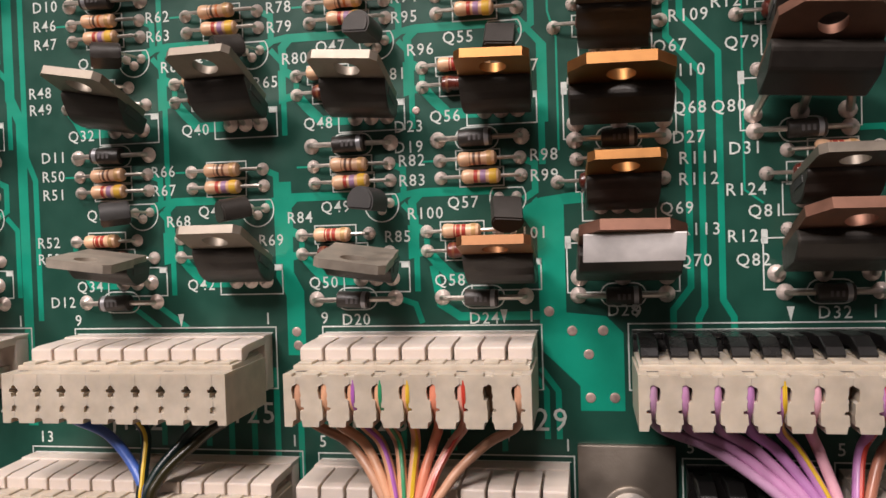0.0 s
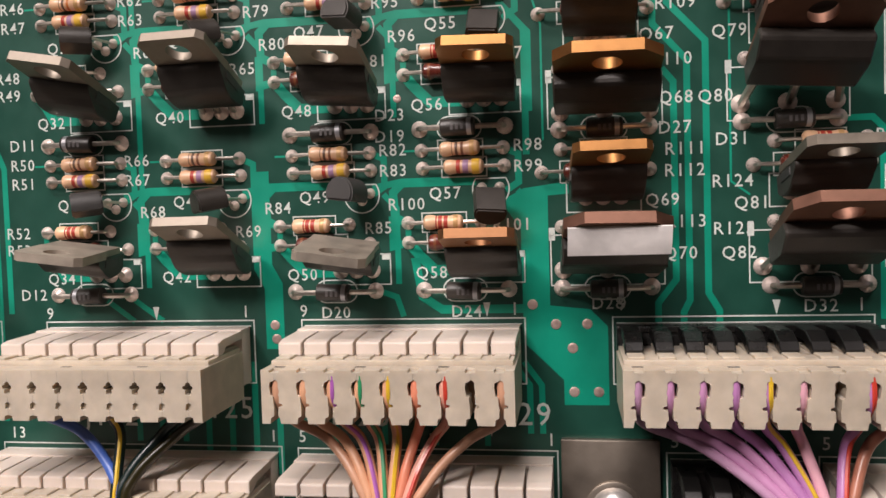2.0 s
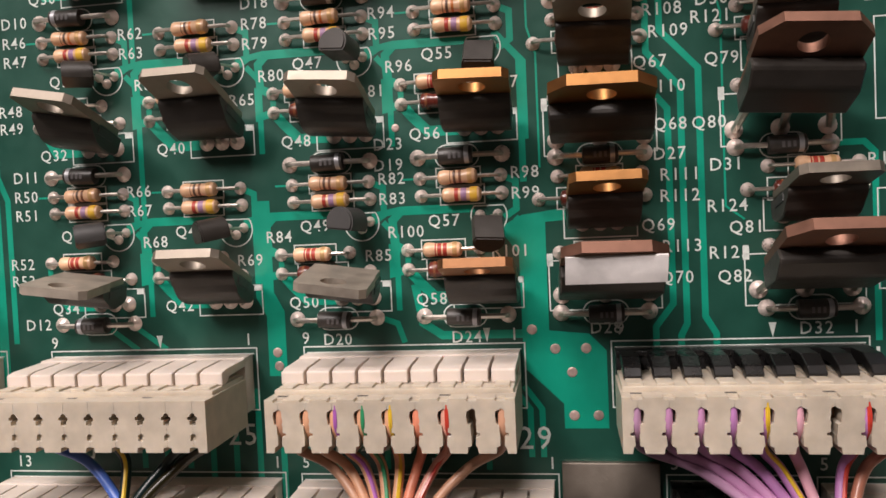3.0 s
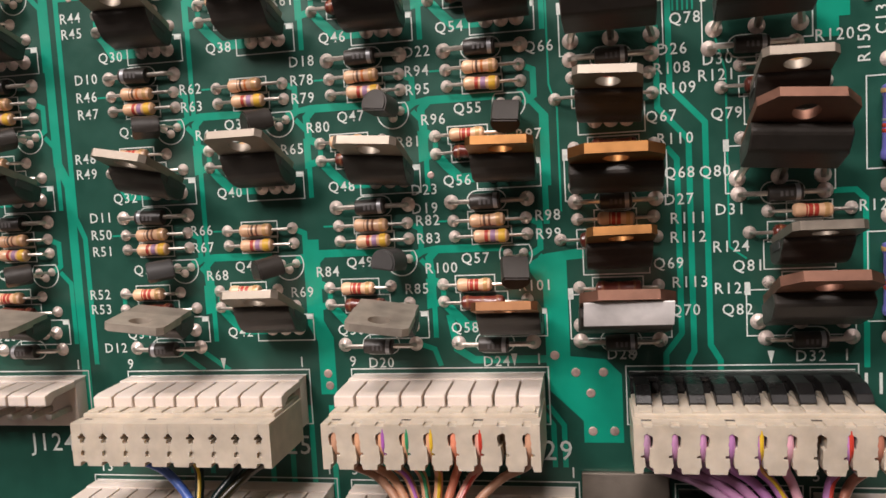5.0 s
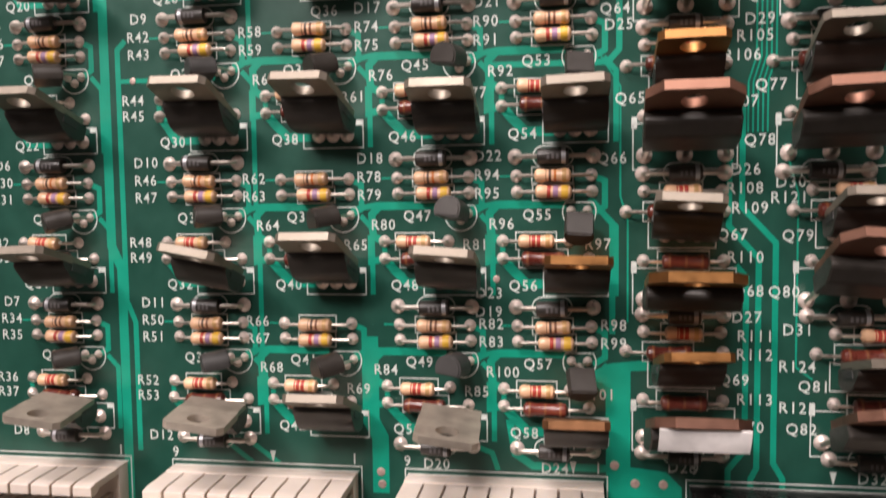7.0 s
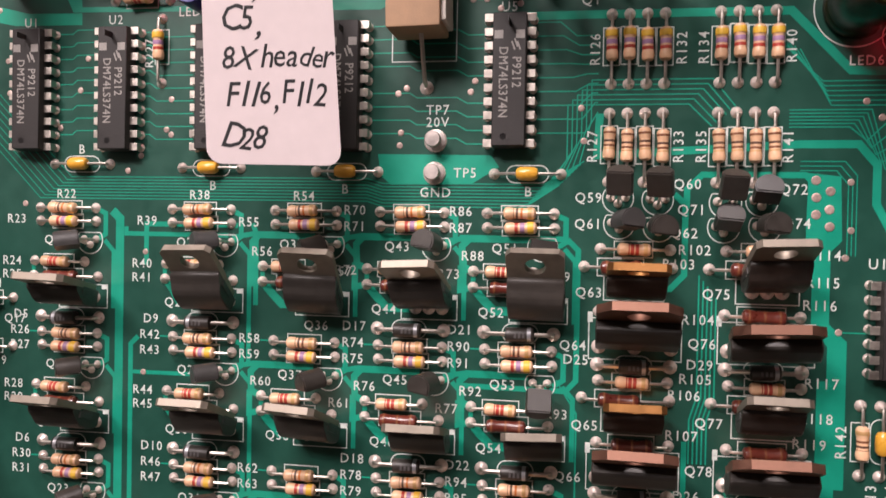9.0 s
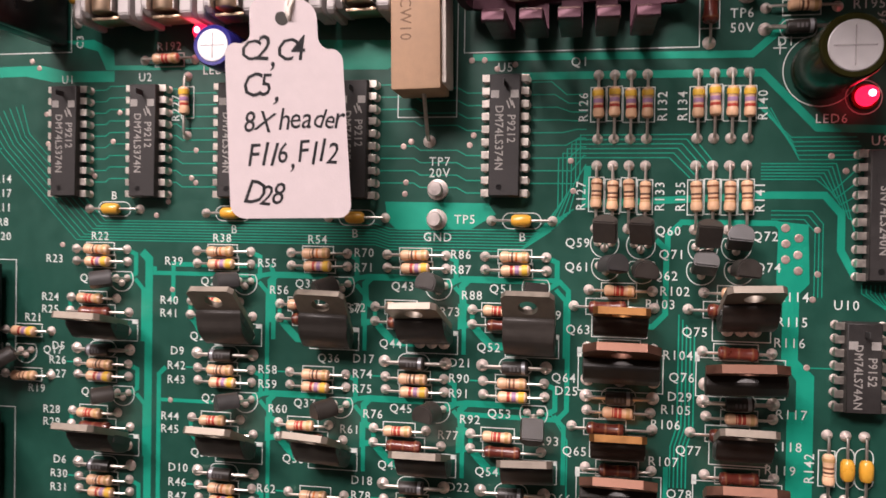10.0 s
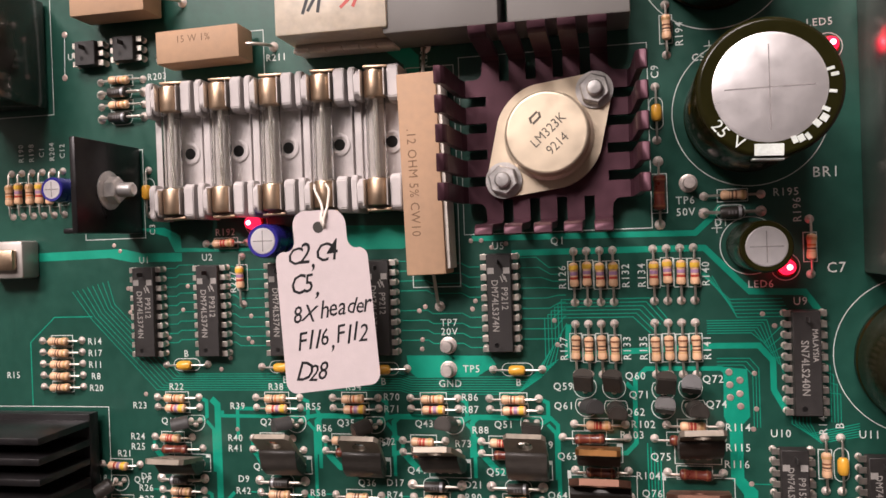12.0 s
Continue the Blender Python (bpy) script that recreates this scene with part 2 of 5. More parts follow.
wall("floor", pose(0, -0.6, -0.02), 840, 640, 20, CARPET)
wall("ceiling", pose(0, -0.6, 1.52), 840, 640, 20, mat("ceiling_paint", (0.62, 0.60, 0.57), 0.85, vary=0.04, scale=5))

board = thing("circuit_board", 0, 0, 0, "green printed circuit board with white lettering, fixed upright", "circuit board")
part("substrate", box(-190, 140, -95, 235, -1.6, 0.0), MASK, board, smooth=False)

LINES = {"silk": ([], []), "copper": ([], [])}


def strip(layer, points, width, w, closed=False):
    """A flat printed line of one width along points, mitred."""
    verts, faces = LINES[layer]
    pts = [Vector((p[0], p[1])) for p in points]
    if closed:
        pts.append(pts[0])
    n = len(pts)
    start = len(verts)
    for i, p in enumerate(pts):
        a = pts[i - 1] if i else (pts[-2] if closed else None)
        b = pts[i + 1] if i < n - 1 else (pts[1] if closed else None)
        d1 = (p - a).normalized() if a is not None else (b - p).normalized()
        d2 = (b - p).normalized() if b is not None else d1
        t = (d1 + d2)
        t = t.normalized() if t.length > 1e-6 else d1
        nrm = Vector((-t.y, t.x))
        k = width / 2 / max(0.35, nrm.dot(Vector((-d1.y, d1.x))))
        for s in (1, -1):
            q = p + nrm * k * s
            verts.append((q.x / 1000, q.y / 1000, w / 1000))
    for i in range(n - 1):
        o = start + 2 * i
        faces.append((o, o + 1, o + 3, o + 2))


def area(points, w=0.035):
    verts, faces = LINES["copper"]
    o = len(verts)
    verts.extend((x / 1000, y / 1000, w / 1000) for x, y in points)
    faces.append(tuple(range(o, o + len(points))))


TW = [0.030]


def trace(points, width=0.4):
    TW[0] += 0.00004
    strip("copper", points, width, TW[0])


def ink(points, width=0.2, closed=False):
    strip("silk", points, width, 0.07, closed)


def rect(u0, v0, u1, v1, width=0.2):
    ink([(u0, v0), (u1, v0), (u1, v1), (u0, v1)], width, True)


def arc(u, v, r, a0, a1, width=0.2, n=20):
    ink([(u + r * math.cos(radians(a0 + (a1 - a0) * k / n)), v + r * math.sin(radians(a0 + (a1 - a0) * k / n))) for k in range(n + 1)], width)


def stadium(u, v, length, r, width=0.2, up=False):
    pts = []
    for k in range(9):
        a = radians(-90 + 180 * k / 8)
        pts.append((length / 2 + r * math.cos(a), r * math.sin(a)))
    for k in range(9):
        a = radians(90 + 180 * k / 8)
        pts.append((-length / 2 + r * math.cos(a), r * math.sin(a)))
    ink([(u - y, v + x) if up else (u + x, v + y) for x, y in pts], width, True)


def words(text, size, material, name, parent, m, key=None, shear=0.0, spacing=1.0, bold=0.0, width=1.0):
    """Lettering in the built-in font, as a flat mesh; m places its centre."""
    key = ("text", text, size, shear, material.name, bold, width)
    if key not in MESHES:
        curve = bpy.data.curves.new("text", "FONT")
        curve.body, curve.size, curve.shear = text, size / 1000, shear
        curve.align_x, curve.align_y, curve.space_character, curve.resolution_u = "CENTER", "BOTTOM_BASELINE" if len(text) == 1 and shear else "CENTER", spacing, 2
        curve.offset = bold / 1000
        tmp = new("text", curve)
        data = bpy.data.meshes.new_from_object(tmp.evaluated_get(bpy.context.evaluated_depsgraph_get()))
        bpy.data.objects.remove(tmp)
        data.transform(Matrix.Diagonal((width, 1, 1, 1)))
        data.materials.clear()
        data.materials.append(material)
        MESHES[key] = data
    ob = new(name, MESHES[key])
    ob.parent, ob.matrix_basis = parent, m
    return ob


def label(text, u, v, rz=0.0, size=2.6):
    words(text, size, SILK, "printed_label", board, at(u, v, 0.06, rz), bold=0.012, width=0.95, spacing=1.16)


def pad(u, v, r=0.95, kind="via"):
    """A bare soldered hole of the board."""
    part("solder_pad", lambda: lathe([(1.0, 0.0), (0.95, 0.12), (0.7, 0.22), (0.25, 0.16)], n=14), VIA, board,
         m=at(u, v) @ Matrix.Diagonal((r, r, r, 1)), key="viapad")


def joint(parent, u, v, r=1.0):
    part("solder_joint", lambda: lathe([(1.0, 0.0), (0.93, 0.22), (0.66, 0.55), (0.36, 0.95), (0.26, 1.1)], n=14), SOLDER, parent,
         m=at(u, v) @ Matrix.Diagonal((1.12 * r, 1.12 * r, 0.9, 1)), key="joint")


rnd = random.Random(7)


# ---- kinds of things ----
def resistor(u, v, span=12.5, bands=("brown", "black", "brown", "gold"), body="tan", up=False, shift=0.0, silk=True, length=6.0, r=1.1, h=None):
    """An axial resistor between two soldered leads; u, v: its first lead."""
    looks = {"tan": (TAN, "tan axial resistor with coloured bands soldered to the board"),
             "dark": (DARKRED, "dark red glossy axial resistor soldered to the board"),
             "blue": (BLUERES, "large blue axial resistor with red bands soldered to the board")}
    material, text = looks[body]
    t = thing("resistor", u, v, 0, text, "resistor", "resistors on the board", 90 if up else 0)
    h = h if h is not None else r + 0.25 + rnd.uniform(0, 0.5)
    mid, half = span / 2 + shift + rnd.uniform(-0.25, 0.25), length / 2
    slope, skew = rnd.uniform(-2.0, 2.0), rnd.uniform(-2.2, 2.2)
    shape = [(0.30, -half - 0.02), (0.62 * r, -half + 0.05), (0.95 * r, -half + 0.35), (1.04 * r, -half + 0.9), (1.0 * r, -half + 1.5),
             (0.90 * r, -half + 2.0), (0.90 * r, half - 2.0), (1.0 * r, half - 1.5), (1.04 * r, half - 0.9), (0.95 * r, half - 0.35), (0.62 * r, half - 0.05), (0.30, half + 0.02)]
    b = part("body", lambda: lathe(shape, "x", 16), material, t, m=at(mid, 0, h, skew, 0, slope), key=("res", body, length, r))
    places = [-1.2, -0.42, 0.42, half - 1.1] if len(bands) == 4 else ([-0.75, 0.35, half - 1.15] if bands[2] == "yellow" else [-half + 1.1, 0.0, half - 1.2])
    for c, x in zip(bands, places):
        wide = {"yellow": 0.55, "gold": 0.34, "violet": 0.42, "red": 0.30}.get(c, 0.20)
        rr = r * (1.05 if abs(x) > half - 1.7 else 0.92)
        part("band", lambda: lathe([(rr * 0.99, -wide), (rr + 0.003, -wide + 0.06), (rr + 0.003, wide - 0.06), (rr * 0.99, wide)], "x", 16), BAND[c], b,
             m=at(x, 0, 0), key=("band", c, round(rr, 2), wide))
    for s, a, e in ((0, 0.0, mid - half + 0.1), (1, span, mid + half - 0.1)):
        k = 1 if s == 0 else -1
        part("lead", tube([(a, 0, -0.3), (a, 0, h * 0.55), (a + 0.35 * k, 0, h * 0.92), (a + 0.9 * k, 0, h), (e, 0, h)], 0.30 if r < 2 else 0.42, 7), WIRE, t)
        joint(t, a, 0, 0.95 if r < 1.3 else 1.15)
    if silk:
        x0, x1, y = mid - half - 0.5, mid + half + 0.3, r + 0.35
        c = [(u - yy, v + xx) if up else (u + xx, v + yy) for xx, yy in ((x0, -y), (x1, -y), (x1, y), (x0, y))]
        ink(c, 0.2, True)
    return t


def diode(u, v, span=12.7, flip=False):
    t = thing("diode", u, v, 0, "black cylindrical diode with a silver band soldered to the board", "diode", "diodes on the board")
    mid, h = span / 2 + rnd.uniform(-0.4, 0.4), 1.7
    skew = rnd.uniform(-2.5, 2.5)
    b = part("body", lambda: lathe([(0.9, -2.6), (1.28, -2.5), (1.33, -2.3), (1.33, 2.3), (1.28, 2.5), (0.9, 2.6)], "x", 18), BLACK, t, m=at(mid, 0, h, skew), key="diode")
    x = -1.75 if flip else 1.75
    part("band", lambda: lathe([(1.3, -0.36), (1.345, -0.34), (1.345, 0.34), (1.3, 0.36)], "x", 18), BAND["silver"], b, m=at(x, 0, 0), key="dband")
    for k in range(3):
        part("marking", lambda: box(-0.2, 0.2, -0.42, 0.42, 1.315, 1.337), SHADEINK, b, m=at(-0.75 + 0.75 * k, -0.1, 0), key="dmark", smooth=False)
    for s, a in ((0, 0.0), (1, span)):
        k = 1 if s == 0 else -1
        part("lead", tube([(a, 0, -0.3), (a, 0, h * 0.6), (a + 0.5 * k, 0, h * 0.95), (a + 1.2 * k, 0, h), (mid - k * 2.5, 0, h)], 0.42, 7), WIRE, t)
        joint(t, a, 0, 1.15)
    stadium(u + mid, v, 3.2, 1.75)
    return t


def small_transistor(u, v, lean, tilt, turn=0.0, grey=False, silk=True, rise=2.6):
    """A TO-92 case on three thin leads, bent over; lean and tilt in degrees to the right and upwards."""
    t = thing("small_transistor", u, v, 0, "small black half-round transistor bent over on thin leads", "transistor", "small transistors on the board")
    m = at(0, 0, rise) @ at(0, 0, 0, 0, -tilt, lean) @ at(0, 0, 0, turn)

    def case():
        pts = [(2.35 * math.cos(radians(a)), 2.35 * math.sin(radians(a))) for a in range(-35, 216, 14)]
        bm = prism(pts, 0.6, 5.2)
        bmesh.ops.bevel(bm, geom=[e for e in bm.edges if abs(e.verts[0].co.z - e.verts[1].co.z) < 0.01], offset=0.25, segments=2, affect="EDGES")
        return bm
    part("case", case, GREYEP if grey else BLACK, t, m=m, key=("to92", grey))
    for k in (-1, 0, 1):
        a = Vector((1.35 * k, -0.9 if k == 0 else 0.2, -0.3))
        end = m @ Vector((0.00127 * k, 0, 0.0008)) * 1000
        part("lead", tube(spline([a, a + Vector((0, 0, 1.0)), (a + end) / 2 + Vector((0, 0, 0.4)), end], 3), 0.24, 6), WIRE, t)
        joint(t, a.x, a.y, 0.72)
    if silk:
        arc(u, v, 2.75, -215, 35)
        ink([(u - 2.25, v + 1.58), (u + 2.25, v + 1.58)])
    return t


def stand(reach, foot, length, tilt, steep=0.62):
    """The pose of a case on bent leads whose upper end lies at the reach and tilt given, the case itself standing steeper."""
    a, b = math.radians(tilt), math.radians(tilt * steep)
    lift = reach * math.sin(a) - length * math.sin(b)
    rise = max(foot + reach * math.cos(a) - length * math.cos(b), 1.8)
    return at(0, lift, rise) @ at(0, 0, 0, 0, -tilt * steep)


def power_transistor(u, v, tilt, lean=0.0, twist=0.0, tab="tin", silk=True, lift=0.0):
    """A TO-220 case with a drilled metal tab standing on three leads, bent by tilt (upwards), lean and twist."""
    look_of = {"tin": (TIN, "tinned"), "lit_tin": (LITTIN, "lightened grey"), "copper": (COPPER, "copper-coloured"), "gold": (GOLD, "brass-coloured"), "bronze": (BRONZE, "dull bronze-coloured")}
    t = thing("power_transistor", u, v, 0, "black power transistor with a drilled %s tab on three leads" % look_of[tab][1], "transistor", "power transistors on the board")
    if tilt > 0:
        m = stand(13.4, 4.5, 14.9, tilt, 0.86 if tilt > 40 else 0.62) @ at(0, 0, 0, 0, 0, lean * 0.9) @ at(0, 0, 0, twist)
    else:
        m = at(0, lift, 4.5) @ at(0, 0, 0, 0, -tilt) @ at(0, 0, 0, 0, 0, lean) @ at(0, 0, 0, twist) @ Matrix.Diagonal((1, 1, 0.9, 1))

    def case():
        bm = prism([(0.3, 0.2), (0.3, 8.9), (-0.7, 8.9), (-1.15, 8.2), (-1.75, 7.3), (-2.6, 6.4), (-3.1, 5.4), (-3.25, 4.2), (-3.1, 2.2), (-2.75, 0.9), (-2.2, 0.2)], -5.0, 5.0)
        for q in bm.verts:
            q.co = Vector((q.co.z, q.co.x, q.co.y))
        bmesh.ops.bevel(bm, geom=list(bm.edges), offset=0.18, segments=1, affect="EDGES")
        return bm
    body = part("case", case, BLACK, t, m=m, key="to220")
    for side in (-1, 1):
        part("mould_notch", lambda: box(-0.12, 0.12, -1.3, -0.2, 2.6, 6.6, 0.05), GREYEP, body, m=at(5.0 * side, 0, 0), key="notch", smooth=False)
    part("tab", lambda: holed_plate(5.05, 6.5, 14.9, 11.6, 1.85, 0.9, 0.0, 1.3), look_of[tab][0], t, look_of[tab][1] + " drilled tab", m=m, key=("tab", tab))
    part("tab_back", lambda: box(-4.9, 4.9, 0.31, 1.29, 1.4, 6.49), look_of[tab][0], t, m=m, key=("tabback", tab), smooth=False)
    for k in (-1, 0, 1):
        a = Vector((2.54 * k, 0, -0.3))
        end = m @ Vector((0.00254 * k, -0.0013, 0.0014)) * 1000
        part("lead", tube([a, a + Vector((0, 0, 1.4)), (a + Vector((0, 0, 1.6)) + end) / 2, end], 0.45, 6), WIRE, t)
        joint(t, a.x, a.y, 1.15)
    if silk:
        rect(u - 5.3, v - 2.2, u + 5.4, v + 2.5)
        ink([(u + 4.1, v + 2.1), (u + 5.5, v + 2.1)], 1.0)
    return t


def large_transistor(u, v, tilt, lean=0.0, twist=0.0, tab="copper", dirty=False, silk=True):
    """A wide flat power case with a copper back plate on three thick leads."""
    look_of = {"copper": COPPER, "gold": GOLD}
    t = thing("large_transistor", u, v, 0, "large flat black power transistor with a drilled %s back plate" % ("copper" if tab == "copper" else "brass-coloured"),
              "transistor", "large power transistors on the board")
    m = stand(15.25, 4.8, 18.0, tilt) @ at(0, 0, 0, 0, 0, lean * 0.9) @ at(0, 0, 0, twist) @ Matrix.Diagonal((0.93, 1, 0.97, 1))

    def case():
        bm = prism([(0.2, 3.2), (0.2, 11.6), (-1.4, 12.2), (-2.0, 11.9), (-3.3, 9.6), (-3.4, 8.8), (-3.2, 3.6), (-2.8, 3.2)], -7.5, 7.5)
        for q in bm.verts:
            q.co = Vector((q.co.z, q.co.x, q.co.y))
        bmesh.ops.bevel(bm, geom=list(bm.edges), offset=0.25, segments=1, affect="EDGES")
        return bm

    def mica():
        bm = prism([(-0.1, 17.4), (-0.3, 17.55), (-1.7, 16.7), (-3.3, 15.2), (-3.2, 15.05), (-1.6, 16.45)], -6.9, 6.9)
        for q in bm.verts:
            q.co = Vector((q.co.z, q.co.x, q.co.y + 0.05 * q.co.z))
        return bm
    part("case", case, BLACK, t, m=m, key="to218", smooth=False)
    part("back_plate", lambda: holed_plate(7.4, 9.5, 18.6, 14.6, 2.05, 2.7, 0.0, 1.5), look_of[tab], t, "drilled metal back plate", m=m, key=("plate", tab))
    part("plate_back", lambda: box(-7.2, 7.2, 0.21, 1.49, 3.6, 9.49), look_of[tab], t, m=m, key=("plateback", tab), smooth=False)
    if dirty:
        part("mica_washer", mica, mat("mica_sheet", (0.82, 0.78, 0.76), 0.35, vary=0.3, scale=300, bump=0.6, bump_scale=350), t, "greasy white insulating washer", m=m, key="mica")
    for k in (-1, 0, 1):
        a = Vector((6.4 * k, 0, -0.3))
        end = m @ Vector((0.00545 * k, -0.0010, 0.0048)) * 1000
        part("lead", tube([a, a + Vector((0, 0, 1.4)), (a + Vector((0, 0, 1.6)) + end) / 2, end], 0.6, 6), WIRE, t)
        joint(t, a.x, a.y, 1.2)
    if silk:
        rect(u - 8.2, v - 2.3, u + 8.2, v + 5.2)
        ink([(u - 8.0, v + 4.4), (u - 8.0, v + 6.3)], 0.9)
    return t

# ---- the transistor cells: five columns of four rows ----
ROWZ = {1: 105.8, 2: 80.4, 3: 54.8, 4: 29.4, 5: 5.0}
COLS = {"A": (-100.6, 0.022, 22, 19, 3), "B": (-71.7, 0.018, 38, 27, 7), "C": (-50.6, 0.0, 54, 35, None), "D": (-29.6, 0.0, 70, 43, 15), "E": (-9.1, 0.0, 86, 51, 19)}
BEND = {"A1": (19, 6, -1), "B1": (50, -3, -1), "C1": (49, 3, 0), "D1": (38, -7, 0), "E1": (55, -1, -2),
        "A2": (31, -3, -1), "B2": (35, -1, -1), "C2": (35, -6, -4), "D2": (25, 0, 0), "E2": (24, 0, 2),
        "A3": (28, -4, 1), "B3": (27, 1, -10), "C3": (38, -3, -1), "D3": (26, 1, -4), "E3": (20, 2, -1),
        "A4": (-5, 4, -8), "B4": (-5, 4, -8), "C4": (36, 0, 0), "D4": (-9, 3, -9), "E4": (23, 0, 0)}
TABS = {"E3": "gold", "E4": "bronze", "A4": "lit_tin", "B4": "lit_tin", "D4": "lit_tin"}
LEFTED = ("brown", "black", "brown", "gold")
for col, (ux, skew, rbase, qbase, dbase) in COLS.items():
    for row in (1, 2, 3, 4, 5):
        z = ROWZ[row]
        x = ux + skew * (80.5 - z)
        if dbase is not None and row > 1:
            diode(x, z, 12.9, flip=(col in "AB"))
            name = "D%d" % (dbase + row)
            if row == 5:
                label(name, *((x - 4.4, z) if col in "AB" else (x + 6.4, z - 3.4)))
            elif col == "D" and row == 4:
                label(name, x + 15.8, z - 0.9)
            else:
                label(name, x - 4.6, z + (0.2 if col != "E" or row != 4 else 2.3))
        if row == 5:
            continue
        n = 4 * (row - 1)
        resistor(x + 0.2, z - 3.2, 12.4, ("brown", "black", "orange", "gold") if row % 2 else LEFTED)
        resistor(x + 0.3, z - 5.9, 12.4, ("red", "violet", "yellow"), shift=0.1)
        if row == 1 and col in "ABC":
            label("R%d" % rbase, x + 6.0, z - 0.4)
            label("R%d" % (rbase + 1), x - 5.2, z - 5.6)
        else:
            side = 16.2 if (row == 4 and col in "DE") else -4.8
            for k in (0, 1):
                label("R%d" % (rbase + n + k), x + side, z - 3.0 - 3.1 * k)
        label("Q%d" % (qbase + 2 * row - 2), x + 3.6, z - 9.8)
        # small transistor
        if col in "AB":
            small_transistor(x + 11.4, z - 9.7, -52 + rnd.uniform(-6, 6), -6 + rnd.uniform(-8, 6), 20, grey=rnd.random() < 0.3)
        elif col == "C":
            small_transistor(x + 11.5, z - 9.7, -48 + rnd.uniform(-8, 8), -14 + rnd.uniform(-10, 6), 10)
        elif col == "D":
            small_transistor(x + 11.2, z - 9.6, -16 + rnd.uniform(-6, 6), 4 + rnd.uniform(-10, 10), 0, grey=row == 4)
        else:
            small_transistor(x + 10.6, z - 9.3, 3 + rnd.uniform(-8, 8), -48 + rnd.uniform(-8, 8) if row > 1 else 2, 180, rise=3.4)
        # base and emitter resistors
        resistor(x - 2.2 + (1.2 if col in "AB" else 0), z - 14.1, 11.2, ("red", "red", "red", "gold"))
        resistor(x - 2.2 + (1.0 if col in "AB" else 0), z - 17.1, 14.4, ("rust", "rust", "rust"), "dark", length=7.4, r=1.2, shift=-0.2)
        if col in "AB":
            for k in (2, 3):
                label("R%d" % (rbase + n + k), x - 6.2, z - 11.4 - 2.8 * k + 2.8)
        else:
            label("R%d" % (rbase + n + 2), x - (6.4 if (col, row) == ("D", 1) else 2.4), z - (14.5 if (col, row) == ("D", 1) else 11.3))
            label("R%d" % (rbase + n + 3), x + 13.6, z - 14.8)
        label("Q%d" % (qbase + 2 * row - 1), x + (1.2 if (col, row) != ("C", 1) else 8.8), z - (21.8 if (col, row) != ("C", 1) else 25.4))
        power_transistor(x + 9.95, z - 21.2, *BEND[col + str(row)], tab=TABS.get(col + str(row), "tin"), lift=4.2 if BEND[col + str(row)][0] < 0 else 0.0)

# ---- the two columns of larger transistors ----
FZ = {1: 99.3, 2: 75.3, 3: 51.6, 4: 28.4, 5: 5.0}
FB = {1: (17, -1, -1), 2: (22, -2, 0), 3: (25, -3, -4), 4: (25, 3, 1)}
FL = {1: (33, -2, -1), 2: (33, -3, -1), 3: (19, -1, -1), 4: (28, 3, 0)}
GB = {1: (38, 0, 2), 2: (32, -3, -1), 3: (28, -2, -2), 4: (23, 2, 0)}
GL = {1: (21, -7, 1), 2: (33, -4, 0), 3: (46, 3, -3), 4: (36, 2, 0)}
FT, GT = {1: "gold", 2: "gold", 3: "tin", 4: "gold"}, {1: "tin", 2: "tin", 3: "tin", 4: "tin"}
GX = {1: 34.2, 2: 34.2, 3: 33.6, 4: 37.6, 5: 41.3}
GC = {1: 41.0, 2: 40.8, 3: 44.0, 4: 46.5}
for row in (1, 2, 3, 4, 5):
    z = FZ[row]
    for col in "FG":
        x = 11.8 if col == "F" else GX[row]
        if row > 1:
            diode(x, z, 12.9, flip=False)
        if row == 5:
            continue
        c = 18.0 if col == "F" else GC[row]
        big = 18.4 if col == "F" else {1: 41.0, 2: 40.8, 3: 43.8, 4: 46.6}[row]
        gx = x if col == "F" else {1: 33.8, 2: 34.6, 3: 38.0, 4: 41.8}[row]
        resistor(gx + 0.2, z - 2.9, 12.3, ("red", "red", "red", "gold"))
        resistor(gx - 2.7, z - 6.2, 15.6, ("rust", "rust", "rust"), "dark", length=7.4, r=1.25, shift=-1.0)
        power_transistor(c, z - 10.0, *(FB if col == "F" else GB)[row], tab=(FT if col == "F" else GT)[row])
        resistor(gx + 0.1, z - 14.3, 12.8, ("rust", "rust", "rust"), "dark", length=7.4, r=1.25)
        large_transistor(big, z - 20.7, *(FL if col == "F" else GL)[row], tab="gold" if (col, row) == ("F", 3) else "copper", dirty=(col, row) == ("F", 4))
for text, u, v in (("R102", 28.5, 96.4), ("R103", 25.8, 93.8), ("Q63", 10.0, 88.3), ("R104", 29.3, 83.9), ("Q64", 7.3, 78.5), ("D25", 7.9, 75.9), ("R105", 29.1, 73.2),
                   ("R106", 27.2, 70.2), ("Q65", 9.7, 63.9), ("R107", 26.9, 62.9), ("Q66", 6.8, 54.2), ("D26", 27.9, 52.0), ("R108", 27.8, 49.0), ("R109", 28.6, 45.8),
                   ("Q67", 25.9, 41.5), ("R110", 28.0, 37.8), ("Q68", 28.5, 32.3), ("D27", 28.3, 28.0), ("R111", 29.7, 24.9), ("R112", 29.6, 21.8), ("Q69", 26.4, 17.6),
                   ("R113", 29.7, 14.4), ("Q70", 28.8, 9.8), ("D28", 18.3, 2.6)):
    label(text, u, v)
